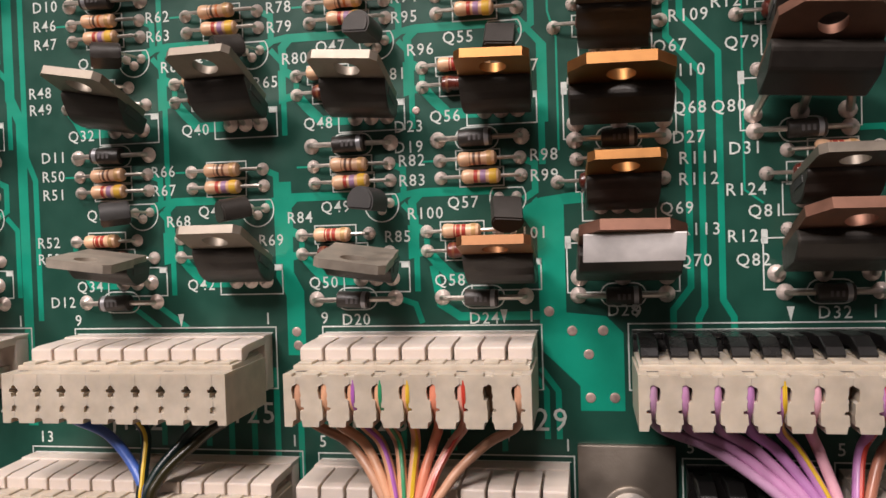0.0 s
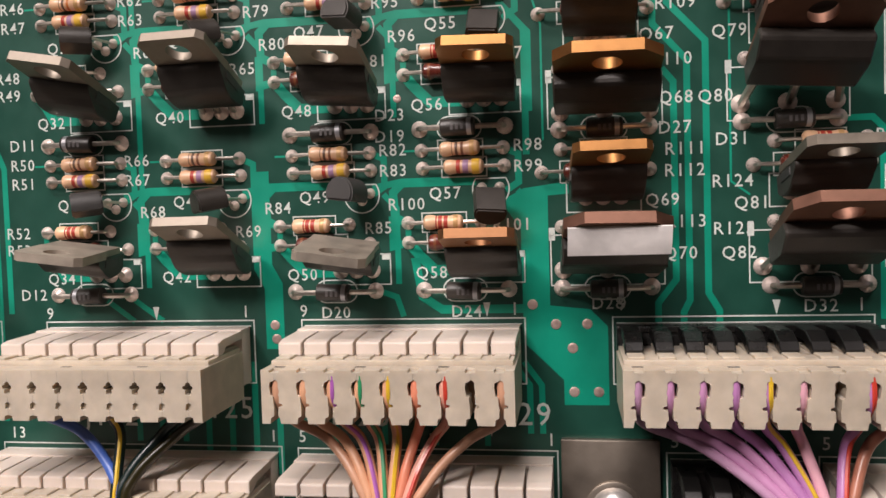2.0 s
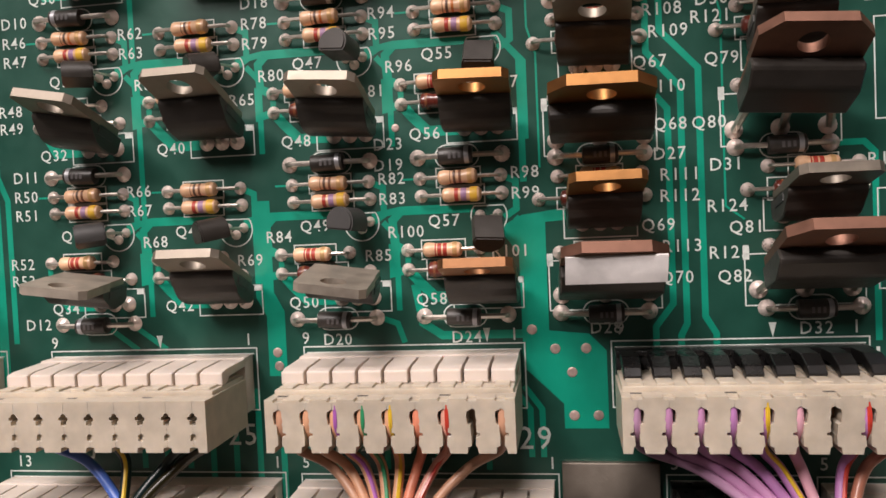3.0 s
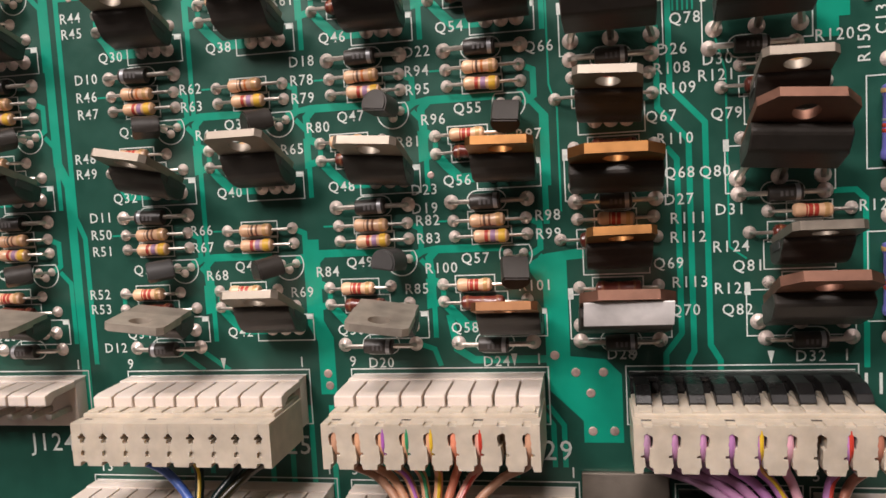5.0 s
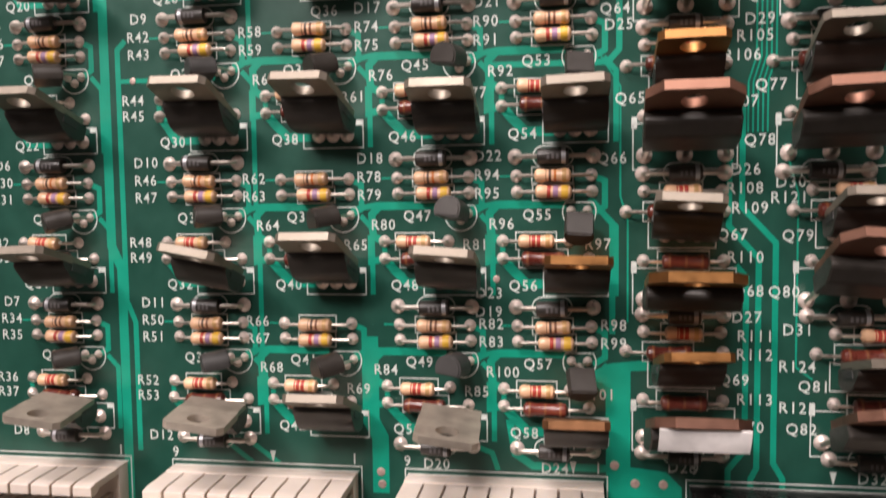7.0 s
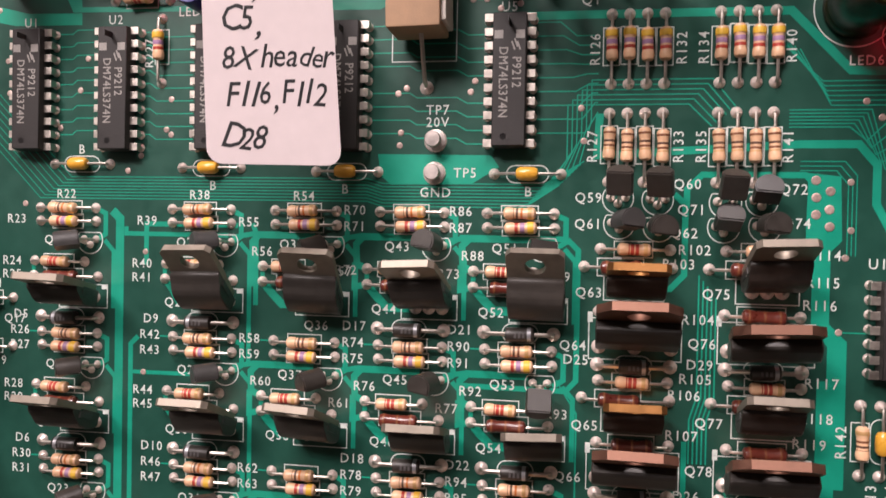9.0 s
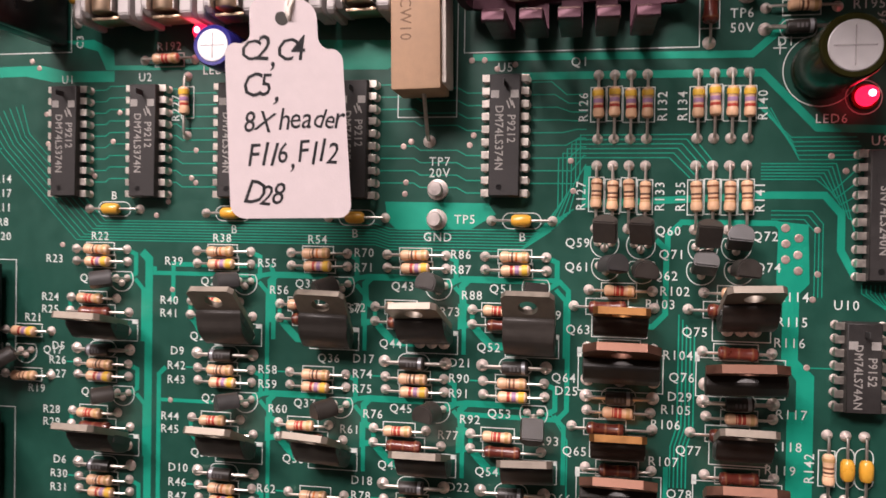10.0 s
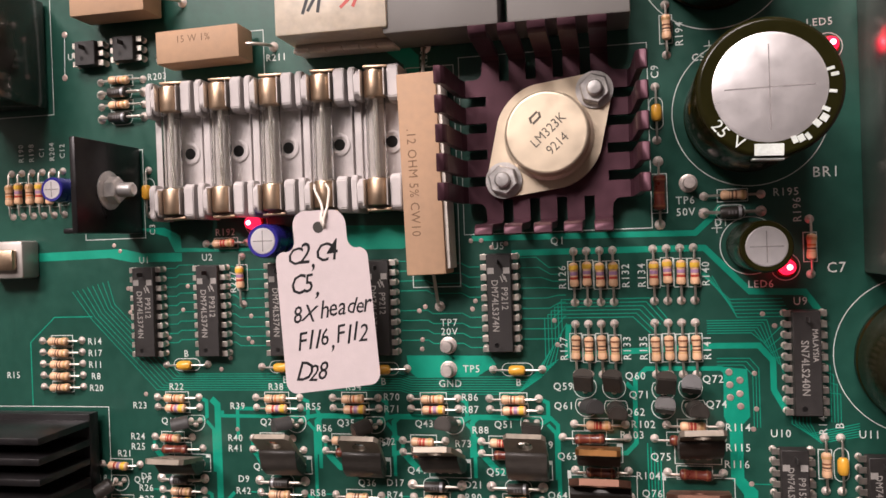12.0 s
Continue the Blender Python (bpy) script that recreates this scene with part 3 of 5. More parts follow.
for text, u, v in (("R114", 50.3, 95.9), ("R115", 50.2, 91.1), ("R116", 49.8, 87.1), ("Q75", 32.4, 88.6), ("Q76", 30.1, 79.6), ("D29", 29.8, 75.8), ("R117", 50.4, 73.4),
                   ("R118", 49.6, 67.2), ("Q77", 31.6, 65.4), ("R119", 48.6, 62.6), ("Q78", 30.0, 56.7), ("D30", 34.8, 49.9), ("R120", 52.1, 52.2), ("R121", 34.6, 47.4),
                   ("Q79", 36.0, 41.3), ("Q80", 34.0, 32.2), ("D31", 36.2, 26.0), ("R123", 58.2, 25.7), ("R124", 36.2, 20.0), ("Q81", 38.8, 16.8), ("R125", 36.3, 13.2),
                   ("Q82", 37.0, 9.7), ("D32", 48.0, 1.9)):
    label(text, u, v)

# ---- the plug connectors along the lower edge ----
SLOTS = {"open": ((0.0, 0.18, 0.18), (0.35, 0.18, 0.18), (0.4, 0.003, 0.003), (1.3, 0.003, 0.003), (1.45, 0.04, 0.10), (1.7, 0.18, 0.13), (2.3, 0.21, 0.12), (2.9, 0.18, 0.16), (3.4, 0.17, 0.12), (3.6, 0.07, 0.15),
                  (4.5, 0.06, 0.14), (4.6, 0.06, 0.26), (4.95, 0.05, 0.26), (5.05, 0.04, 0.12), (6.3, 0.05, 0.10), (6.45, 0.17, 0.16), (7.3, 0.20, 0.20)),
         "closed": ((0.0, 0.003, 0.003), (1.7, 0.003, 0.003), (1.85, 0.09, 0.09), (2.15, 0.10, 0.10), (2.25, 0.20, 0.17), (2.7, 0.19, 0.18), (2.8, 0.11, 0.11), (3.4, 0.12, 0.12), (3.5, 0.003, 0.003),
                    (4.6, 0.003, 0.003), (4.8, 0.10, 0.12), (5.6, 0.12, 0.10), (5.7, 0.003, 0.003), (6.5, 0.003, 0.003), (6.6, 0.15, 0.15), (7.3, 0.18, 0.18))}


def cell_wall(step, top, lo, hi, slot, left, right):
    """The web between two plug cells, notched on both sides where the contacts and wires lie; an end web has one straight side."""
    rows = SLOTS["closed" if slot == "closed" else "open"]
    if slot == "mirrored":
        rows = tuple((d, b, a) for d, a, b in rows)
    away = [(step * (0.5 - a) if right else 0.0, top - d) for d, a, b in rows]
    back = [(-step * (0.5 - b) if left else 0.0, top - d) for d, a, b in rows]
    if not right:
        away = [away[0], away[-1]]
    if not left:
        back = [back[0], back[-1]]
    bm = prism(away + back[::-1], lo, hi)
    bmesh.ops.bevel(bm, geom=[e for e in bm.edges if all(q.co.z > hi - 0.01 for q in e.verts)], offset=0.012, segments=1, affect="EDGES")
    return bm


def connector(u0, u1, v, pins, colour="white", plug=True, wires=(), depth=9.4, tall=11.8):
    """A header with a row of locking lugs and, on it, a cloudy plug housing with one slotted cell a pin."""
    step = (u1 - u0) / pins
    lug = NYLON if colour == "white" else BLACKNY
    h = thing("pin_header", u0, v, 0, "%s nylon pin header with locking lugs on the board" % colour, "connector", "pin headers along the board")
    part("base", box(0.2, u1 - u0 - 0.2, -depth, -1.0, 0.0, 3.2, 0.2), lug, h)
    part("rail", box(0.2, u1 - u0 - 0.2, -1.35, -0.55, 0.0, 3.6, 0.1), lug, h)
    for k in range(pins):
        if colour == "white":
            shape = [(-0.75, 0.0), (-0.75, 2.0), (-1.0, tall - 1.6), (-1.25, tall - 0.1), (-1.4, tall), (-3.05, tall), (-3.2, tall - 0.2), (-3.2, tall - 1.6), (-2.1, tall - 2.6), (-1.9, 0.0)]
            w = step * 0.44
        else:
            shape = [(-0.75, 0.0), (-0.55, 3.0), (-0.45, tall - 3.5), (-1.5, tall - 1.0), (-2.6, tall), (-3.2, tall - 0.6), (-2.7, tall - 2.6), (-1.9, tall - 4.0), (-1.9, 0.0)]
            w = step * 0.31

        def make():
            bm = prism(shape, -w, w)
            for q in bm.verts:
                q.co = Vector((q.co.z, q.co.x, q.co.y))
            bmesh.ops.bevel(bm, geom=list(bm.edges), offset=0.12, segments=1, affect="EDGES")
            return bm
        part("lug", make, lug, h, m=at(step * (k + 0.5), 0, 0), key=("lug", colour, round(step, 2), tall), smooth=False)
        part("pin", lambda: box(-0.55, 0.55, -0.55, 0.55, 3.0, 9.0, 0.1), WIRE, h, m=at(step * (k + 0.5), -6.0, 0), key="pin")
    rect(u0 - 0.2, v - depth - 0.2, u1 + 0.5, v + 0.4, 0.22)
    ink([(u0 + 0.3, v - 0.5), (u1, v - 0.5)], 0.16)
    if not plug:
        return
    p = thing("plug_housing", u0, v, 0, "cloudy white nylon plug housing with slotted wire cells on its header", "plug", "plug housings along the board")
    lo, hi, top, bot = 3.9, 18.2, -3.9, -11.2
    slot = "closed" if u0 < -60 else ("mirrored" if colour == "black" else "open")
    for k in range(pins + 1):
        ends = (k > 0, k < pins)
        part("cell_wall" if all(ends) else "end_wall", lambda: cell_wall(step, top, lo, hi, slot, *ends), CLOUDY, p, m=at(step * k, 0, 0), key=("cw", slot, ends, round(step, 2)), smooth=False)
    part("upper_face", box(0.05, u1 - u0 - 0.05, top - 1.3, top - 0.35, lo, hi - 0.10), CLOUDY, p)
    part("top_plate", box(0.05, u1 - u0 - 0.05, top - 0.4, top - 0.02, lo, hi - 1.6), CLOUDY, p)
    part("upper_step", box(0.3, u1 - u0 - 0.3, top - 0.3, top + 0.7, lo, hi - 3.2, 0.15), CLOUDY, p)
    part("inner_wall", box(0.3, u1 - u0 - 0.3, bot + 0.3, top - 0.3, lo, lo + 8.5, 0.1), CLOUDY, p)
    for k in range(pins):
        x = step * (k + 0.5)
        part("rib", lambda: box(-step * 0.27, step * 0.27, top + 0.6, top + 1.05, lo, hi - 3.6, 0.1), CLOUDY, p, m=at(x, 0, 0), key=("rib", round(step, 2)))
        if slot == "closed":
            part("cell_web", lambda: box(-step * 0.22, step * 0.22, top - 6.5, top - 3.6, lo + 6, hi - 0.5), CLOUDY, p, m=at(x, 0, 0), key=("web", round(step, 2)), smooth=False)
        part("contact", lambda: box(-1.1, 1.1, -9.6, -4.9, hi - 3.6, hi - 3.0, 0.1), mat("brass_contact", (0.34, 0.21, 0.13), 0.45, 0.4), p, m=at(x, 0, 0), key="contact")
        part("latch_slot", lambda: box(-0.75, 0.75, -0.14, 0.02, hi - 2.6, hi - 2.0), BLACKNY, p, m=at(x, top, 0.0), key="latchslot", smooth=False) if (k * 7 + pins) % 3 == 0 else None
    return p


def wire(points, colour, tone, r=0.85, stripe=None):
    """An insulated wire from a plug cell downwards."""
    t = thing("wire", 0, 0, 0, "%s plastic-insulated wire running down from the plug" % tone, "wire", "wires from the plugs")
    m = mat("wire_" + tone.replace(" ", "_"), colour, 0.35, vary=0.12, scale=500)
    pts = spline(points, 7)
    part("insulation", tube(pts, r, 10), m, t)
    if stripe:
        pts2 = [p + Vector((0.25, 0.1, 0.22 * r + 0.47)) for p in pts]
        part("stripe", tube(pts2, 0.32, 6), mat("stripe_" + stripe[0], stripe[1], 0.35), t, stripe[0] + " tracer stripe")
    return t


connector(-72.5, -37.2, 0.2, 9)
connector(-28.6, 5.6, 0.2, 9)
connector(19.2, 54.6, 0.2, 9, "black")
connector(-117.5, -81.5, 0.4, 9, plug=False)
connector(-81.5, -33.4, -20.0, 13)
connector(-30.0, -10.8, -20.2, 5, plug=False)
connector(-9.4, 10.0, -20.0, 5, plug=False)
connector(47.8, 67.4, -20.2, 5, plug=False)
connector(26.6, 46.0, -20.0, 5, "black", plug=False)
for text, u, v in (("9", -72.0, 1.9), ("1", -38.0, 1.9), ("9", -28.4, 1.9), ("1", 4.6, 1.9), ("9", 20.4, 2.4), ("1", 53.4, 2.0), ("13", -79.0, -18.0), ("1", -34.2, -18.0),
                   ("5", -29.4, -18.0), ("5", -8.6, -18.2), ("1", 9.6, -18.0), ("5", 27.6, -18.0), ("5", 48.6, -18.0), ("1", -83.0, 1.9)):
    label(text, u, v, size=2.7)
for text, u, v in (("J125", -42.0, -13.6), ("J129", 5.0, -14.2), ("J124", -90.0, -13.4), ("J1", 57.6, -2.8), ("J128", -20.0, -14.6), ("J122", -62.0, -15.0), ("J132", 62.0, -13.6)):
    label(text, u, v, size=5.0)
for u, v in ((-53.2, 1.8), (0.4, 1.9), (42.0, 1.8), (-60.6, -17.4), (0.6, -16.4), (37.6, -17.2), (55.0, -17.6)):
    verts, faces = LINES["silk"]
    o = len(verts)
    verts.extend((a / 1000, b / 1000, 0.00007) for a, b in ((u - 0.55, v + 1.1), (u + 0.55, v + 1.1), (u, v - 1.1)))
    faces.append((o, o + 1, o + 2))

# wires: from the plug cells down to one bundle each
BROWN, ORANGE, MAUVE = (0.56, 0.30, 0.19), (0.70, 0.37, 0.22), (0.56, 0.27, 0.48)
for k, colour, tone, end, stripe in ((0, BROWN, "light brown", -14.8, None), (1, ORANGE, "tan orange", -14.4, None), (2, ORANGE, "tan orange", -13.6, ("violet", (0.40, 0.12, 0.45))),
                                     (3, ORANGE, "tan orange", -12.8, ("green", (0.03, 0.28, 0.12))), (4, ORANGE, "orange tan", -12.0, ("yellow", (0.70, 0.45, 0.03))),
                                     (5, (0.72, 0.25, 0.15), "salmon orange", -11.2, None), (6, (0.68, 0.34, 0.26), "salmon pink", -10.4, ("red", (0.55, 0.05, 0.03))), (8, BROWN, "light brown", -9.4, None)):
    u = -28.6 + 3.8 * (k + 0.5) + 0.2
    wire([(u, -4.6, 17.3), (u, -8.0, 17.2), (u + (end - u) * 0.06, -11.6, 13.8), (u + (end - u) * 0.42, -15.0, 11.4), (u + (end - u) * 0.8, -20.0, 13.4), (end, -27.0, 15.0), (end + 0.5, -50.0, 16.0)], colour, tone, 0.72, stripe)
for k, colour, tone, end, stripe in ((0, (0.50, 0.28, 0.44), "greyish mauve", 41.8, None), (1, MAUVE, "mauve pink", 42.6, None), (2, (0.58, 0.29, 0.48), "mauve pink", 43.2, None), (3, (0.48, 0.21, 0.46), "violet", 43.8, None),
                                     (4, (0.48, 0.21, 0.46), "violet", 44.4, ("yellow", (0.70, 0.45, 0.03))), (5, (0.72, 0.38, 0.46), "pale pink", 45.0, None), (7, (0.50, 0.21, 0.48), "violet", 45.7, ("red", (0.6, 0.05, 0.08))),
                                     (8, (0.42, 0.17, 0.11), "red brown", 46.4, None)):
    u = 19.2 + 3.93 * (k + 0.5) - 0.2
    wire([(u, -4.6, 17.3), (u, -8.0, 17.2), (u + (end - u) * 0.06, -11.6, 13.8), (u + (end - u) * 0.42, -15.2, 12.0), (u + (end - u) * 0.85, -22.0, 14.4), (end, -28.0, 15.0), (end, -50.0, 16.0)], colour, tone, 0.74, stripe)
for k, colour, tone, end in ((1, (0.06, 0.13, 0.45), "blue", -52.0), (4, (0.003, 0.014, 0.014), "black", -52.6), (7, (0.016, 0.003, 0.016), "black", -52.0), (8, (0.02, 0.016, 0.003), "brown black", -51.2)):
    u = -72.5 + 3.92 * (k + 0.5)
    wire([(u, -7.0, 14.9), (u + (end - u) * 0.05, -11.2, 12.4), (u + (end - u) * 0.45, -14.6, 11.0), (u + (end - u) * 0.9, -20.0, 14.0), (end, -26.0, 15.5), (end + 0.4, -50.0, 16.5)], colour, tone, 0.78,
         ("yellow", (0.5, 0.4, 0.04)) if k == 4 else None)

# mounting plate with its screw
t = thing("mounting_plate", 18.2, -24.4, 0, "dull grey steel mounting plate held by a pan-head screw", "bracket")
part("plate", box(-7.2, 7.2, -16.0, 6.9, 0.0, 1.2, 0.3), DULL, t)
screw = part("screw_head", lathe([(3.3, 1.2), (3.4, 1.9), (3.0, 3.0), (2.0, 3.7), (0.8, 4.0)], n=24), STEEL, t, "shiny pan-head screw", m=at(0.4, -3.4, 0))
part("washer", lathe([(4.2, 1.2), (4.2, 1.6), (4.0, 1.7), (2.8, 1.7)], n=28), DULL, screw)

# ---- the upper half of the board ----
def chip(u, v, pins=20, lines=(), marks=True, name_bar=False, wide=6.5):
    """A dual in-line chip standing upright on the board; its lettering reads downwards."""
    n = pins // 2
    length = n * 2.54 - 0.9
    t = thing("logic_chip", u, v, 0, "dark grey %d-pin logic chip with pale lettering soldered to the board" % pins, "chip", "logic chips on the board")

    def body():
        bm = box(-wide / 2, wide / 2, -length / 2, length / 2, 0.7, 3.9)
        for q in bm.verts:
            if q.co.z > 3:
                q.co.x *= 0.93
                q.co.y *= 0.98
        bmesh.ops.bevel(bm, geom=list(bm.edges), offset=0.15, segments=1, affect="EDGES")
        return bm
    b = part("body", body, ICBODY, t, key=("chip", pins, wide))
    part("notch", lambda: lathe([(0.95, 3.88), (0.95, 3.915)], n=16), BLACKNY, b, m=at(0, length / 2 - 1.3, 0), key="notch")
    part("dimple", lambda: lathe([(0.6, 3.88), (0.6, 3.912)], n=16), BLACKNY, b, m=at(-0.9, -length / 2 + 1.9, 0), key="dimple")

    def pin():
        bm = box(-0.9, 0.9, -0.72, 0.72, 2.15, 2.45, 0.05)
        box(0.55, 0.9, -0.70, 0.70, 1.0, 2.3, 0.05, bm)
        return box(0.58, 0.88, -0.25, 0.25, -0.3, 1.1, 0.0, bm)
    for k in range(n):
        y = (k - (n - 1) / 2) * 2.54
        for s in (0, 180):
            x = wide / 2 + 0.55
            part("pin", pin, WIRE, t, m=at(x if s == 0 else -x, y, 0, s), key="dippin", smooth=False)
            part("solder_joint", lambda: lathe([(1.0, 0.0), (0.93, 0.22), (0.66, 0.55), (0.36, 0.95), (0.26, 1.1)], n=14), SOLDER, t,
                 m=at(x + 0.35 if s == 0 else -x - 0.35, y) @ Matrix.Diagonal((0.85, 0.85, 0.6, 1)), key="joint")
    if marks:
        for x in (-1.95, 1.95):
            part("print_block", lambda: box(-0.8, 0.8, -0.75, 0.75, 3.9, 3.915), INK, b, m=at(x, length / 2 - 4.2, 0), key="chipblock", smooth=False)
    for text, x, y, size in lines:
        words(text, size, INK, "chip_lettering", b, at(x, y, 3.93, -90), bold=0.03, width=0.9, spacing=1.1)
    return t


LOGO_BARS = ((-0.5, 0.0), (0.0, 0.5), (0.5, 0.0))
for u, text in ((-101.8, "DM74LS374N"), (-83.0, "DM74LS374N"), (-62.6, "DM74LS374N"), (-36.2, "DM74LS374N"), (-5.0, "DM74LS374N")):
    c = chip(u, 126.2 if u < -10 else 126.8, 20, ((text, -1.1, -0.6, 2.3), ("P9212", 1.3, 1.2, 2.3)))
    for dx, dy in LOGO_BARS:
        part("logo_stroke", lambda: box(-0.15, 0.15, -0.8, 0.8, 3.9, 3.92), INK, c, m=at(1.2 + dx, 6.0 + dy, 0, 20), key="logobar", smooth=False)
chip(65.4, 111.6, 20, (("SN74LS240N", -0.6, -1.0, 2.4), ("MALAYSIA", 1.7, 4.2, 1.7)), marks=False)
chip(62.0, 83.4, 14, (("DM74LS74AN", -1.1, -1.6, 2.1), ("P9152", 1.3, -0.6, 2.2)))
chip(80.6, 82.0, 14, (("DM74LS74AN", -1.1, -1.6, 2.1), ("P9152", 1.3, -0.6, 2.2)))
for text, u, v in (("U1", -103.4, 140.2), ("U2", -84.6, 140.4), ("U5", -5.4, 140.8), ("U9", 65.0, 125.6), ("U10", 59.8, 94.6), ("U11", 79.0, 94.6)):
    label(text, u, v)


def bead_capacitor(u, v, span=12.3, up=False):
    t = thing("bead_capacitor", u, v, 0, "small yellow dipped capacitor bead on two leads", "capacitor", "yellow bead capacitors", 90 if up else 0)
    part("bead", lambda: lathe([(0.3, -2.1), (0.9, -1.9), (1.25, -1.3), (1.3, 0.0), (1.25, 1.3), (0.9, 1.9), (0.3, 2.1)], "x", 16), YELLOW, t, m=at(span / 2, 0, 1.5), key="bead")
    for s, a in ((1, 0.0), (-1, span)):
        part("lead", tube([(a, 0, -0.3), (a, 0, 0.8), (a + 0.3 * s, 0, 1.35), (a + 0.9 * s, 0, 1.5), (span / 2 - 2.0 * s, 0, 1.5)], 0.28, 7), WIRE, t)
        joint(t, a, 0, 0.95)
    if up:
        stadium(u, v + span / 2, 4.6, 1.6, up=True)
    else:
        stadium(u + span / 2, v, 4.6, 1.6)


for u, v in ((-97.8, 111.5), (-69.9, 110.8), (-42.2, 110.2), (-7.7, 109.9)):
    bead_capacitor(u, v)
label("B", -91.8, 114.4)
for u, v in ((-63.4, 107.3), (-36.4, 106.8), (-1.4, 106.6)):
    label("B", u, v)
for u, v, name in ((-18.9, 116.1, "TP7"), (-19.0, 110.0, "TP5"), (40.8, 154.3, "TP6")):
    t = thing("test_pin", u, v, 0, "silver turret test pin standing on the board", "test pin", "test pins")
    part("turret", lambda: lathe([(1.9, 0.0), (1.9, 0.5), (1.2, 0.7), (1.2, 2.6), (1.5, 2.8), (1.5, 3.6), (1.35, 3.85), (0.3, 3.9)], n=20), mat("dull_turret", (0.50, 0.44, 0.41), 0.5, 0.5, vary=0.3, scale=900, bump=0.2), t, key="turret")
    part("solder_ring", lambda: lathe([(2.2, 0.0), (2.1, 0.25), (1.6, 0.5)], n=20), SOLDER, t, key="turretring")
for text, u, v in (("TP7", -18.6, 121.8), ("20V", -18.6, 119.5), ("TP5", -13.2, 110.0), ("GND", -18.8, 106.3), ("TP6", 40.0, 150.2), ("50V", 40.0, 147.4)):
    label(text, u, v)

YVR, BRN = ("red", "violet", "yellow"), ("gold", "brown", "black", "brown")
for x0 in (13.2, 32.1):
    for k in range(4):
        resistor(x0 + 3.13 * k, 126.3, 12.6, YVR, up=True, shift=0.6)
        resistor(x0 - 0.1 + 3.13 * k, 108.6, 12.4, BRN, up=True, shift=0.4)
for text, u, v in (("R126", 10.4, 132.6), ("R132", 25.6, 132.6), ("R134", 29.4, 132.6), ("R140", 44.2, 132.6), ("R127", 10.2, 115.0), ("R133", 25.4, 115.0), ("R135", 29.3, 115.0), ("R141", 44.0, 115.0)):
    label(text, u, v, 90)
for u, v, lean, tilt, grey in ((14.9, 105.6, -4, 62, False), (21.9, 105.4, -12, 62, False), (33.6, 105.0, 6, 62, False), (39.8, 105.4, -4, 26, True),
                               (15.2, 101.0, 26, 6, True), (22.2, 100.6, 4, -4, False), (33.4, 100.6, 0, 26, False), (40.4, 100.8, 6, 2, False)):
    small_transistor(u, v, lean, tilt, 0, grey, rise=6.0 if tilt > 40 else 2.6)
for text, u, v in (("Q59", 9.6, 105.6), ("Q60", 27.0, 108.2), ("Q72", 45.0, 107.4), ("Q61", 9.6, 100.8), ("Q62", 26.6, 99.4), ("Q74", 45.6, 101.4), ("Q71", 27.8, 103.6)):
    label(text, u, v)
for u, v in ((48.7, 109.1), (51.1, 107.2), (48.8, 106.1), (51.0, 104.0), (48.8, 103.1), (51.1, 101.0)):
    pad(u, v, 0.85)

resistor(-84.7, 144.1, 11.8, ("brown", "red", "red", "gold"))
label("R192", -79.0, 147.0)
resistor(-74.5, 127.6, 12.8, YVR, up=True, shift=0.8)
label("R227", -77.2, 133.6, 90)
label("LED4", -68.0, 141.6)
resistor(44.3, 151.0, 12.8, ("brown", "black", "brown", "gold"))
label("R195", 62.6, 151.2)
diode(44.2, 147.0, 12.8)
bead_capacitor(-101.0, 152.6, 12.2, up=True)
resistor(34.0, 144.7, 15.2, ("rust", "rust", "rust"), "dark", up=True, length=8.6, r=1.5)
resistor(36.8, 185.2, 12.0, ("brown", "black", "brown", "gold"), up=True)
label("R194", 39.9, 190.0, 90)
bead_capacitor(33.9, 165.0, 12.8, up=True)
label("C9", 34.0, 181.4, 90)
resistor(67.5, 131.9, 12.8, ("orange", "brown", "orange", "gold"), up=True)
label("R196", 65.0, 147.0, 90)
resistor(56.9, 57.8, 12.2, ("brown", "black", "brown", "gold"), up=True)
bead_capacitor(60.2, 57.8, 12.2, up=True)
bead_capacitor(63.5, 57.8, 12.2, up=True)
for text, u, v in (("R142", 53.9, 63.4), ("C13", 59.0, 54.0), ("C14", 62.2, 54.0), ("R150", 56.4, 50.6), ("R143", 69.2, 97.4), ("B", 72.8, 96.6)):
    label(text, u, v, 90)
resistor(69.3, 81.4, 12.3, ("brown", "black", "brown", "gold"), up=True)
bead_capacitor(72.8, 81.4, 12.4, up=True)
for v in (28.8, 4.8):
    resistor(59.8, v, 19.2, ("red", "red", "silver", "gold"), "blue", up=True, length=11.8, r=1.78, silk=False)
    rect(56.6, v + 2.6, 63.0, v + 16.8)

# left edge: a stack of five resistors and the cells beside the heat sink
for k, name in enumerate(("R14", "R17", "R11", "R8", "R20")):
    resistor(-136.2, 118.4 - 3.25 * k, 12.6, ("brown", "black", "brown", "gold"))
    label(name, -119.6, 118.0 - 3.25 * k)
resistor(-118.6, 83.9, 11.6, ("red", "violet", "yellow"))
resistor(-118.6, 73.9, 11.6, ("brown", "black", "brown", "gold"))
small_transistor(-113.4, 79.2, -58, -30, 10)
for text, u, v in (("R21", -111.6, 86.8), ("R19", -110.6, 70.8), ("Q17", -106.6, 79.6), ("Q18", -119.8, 79.8), ("R15", -146.0, 108.6)):
    label(text, u, v)


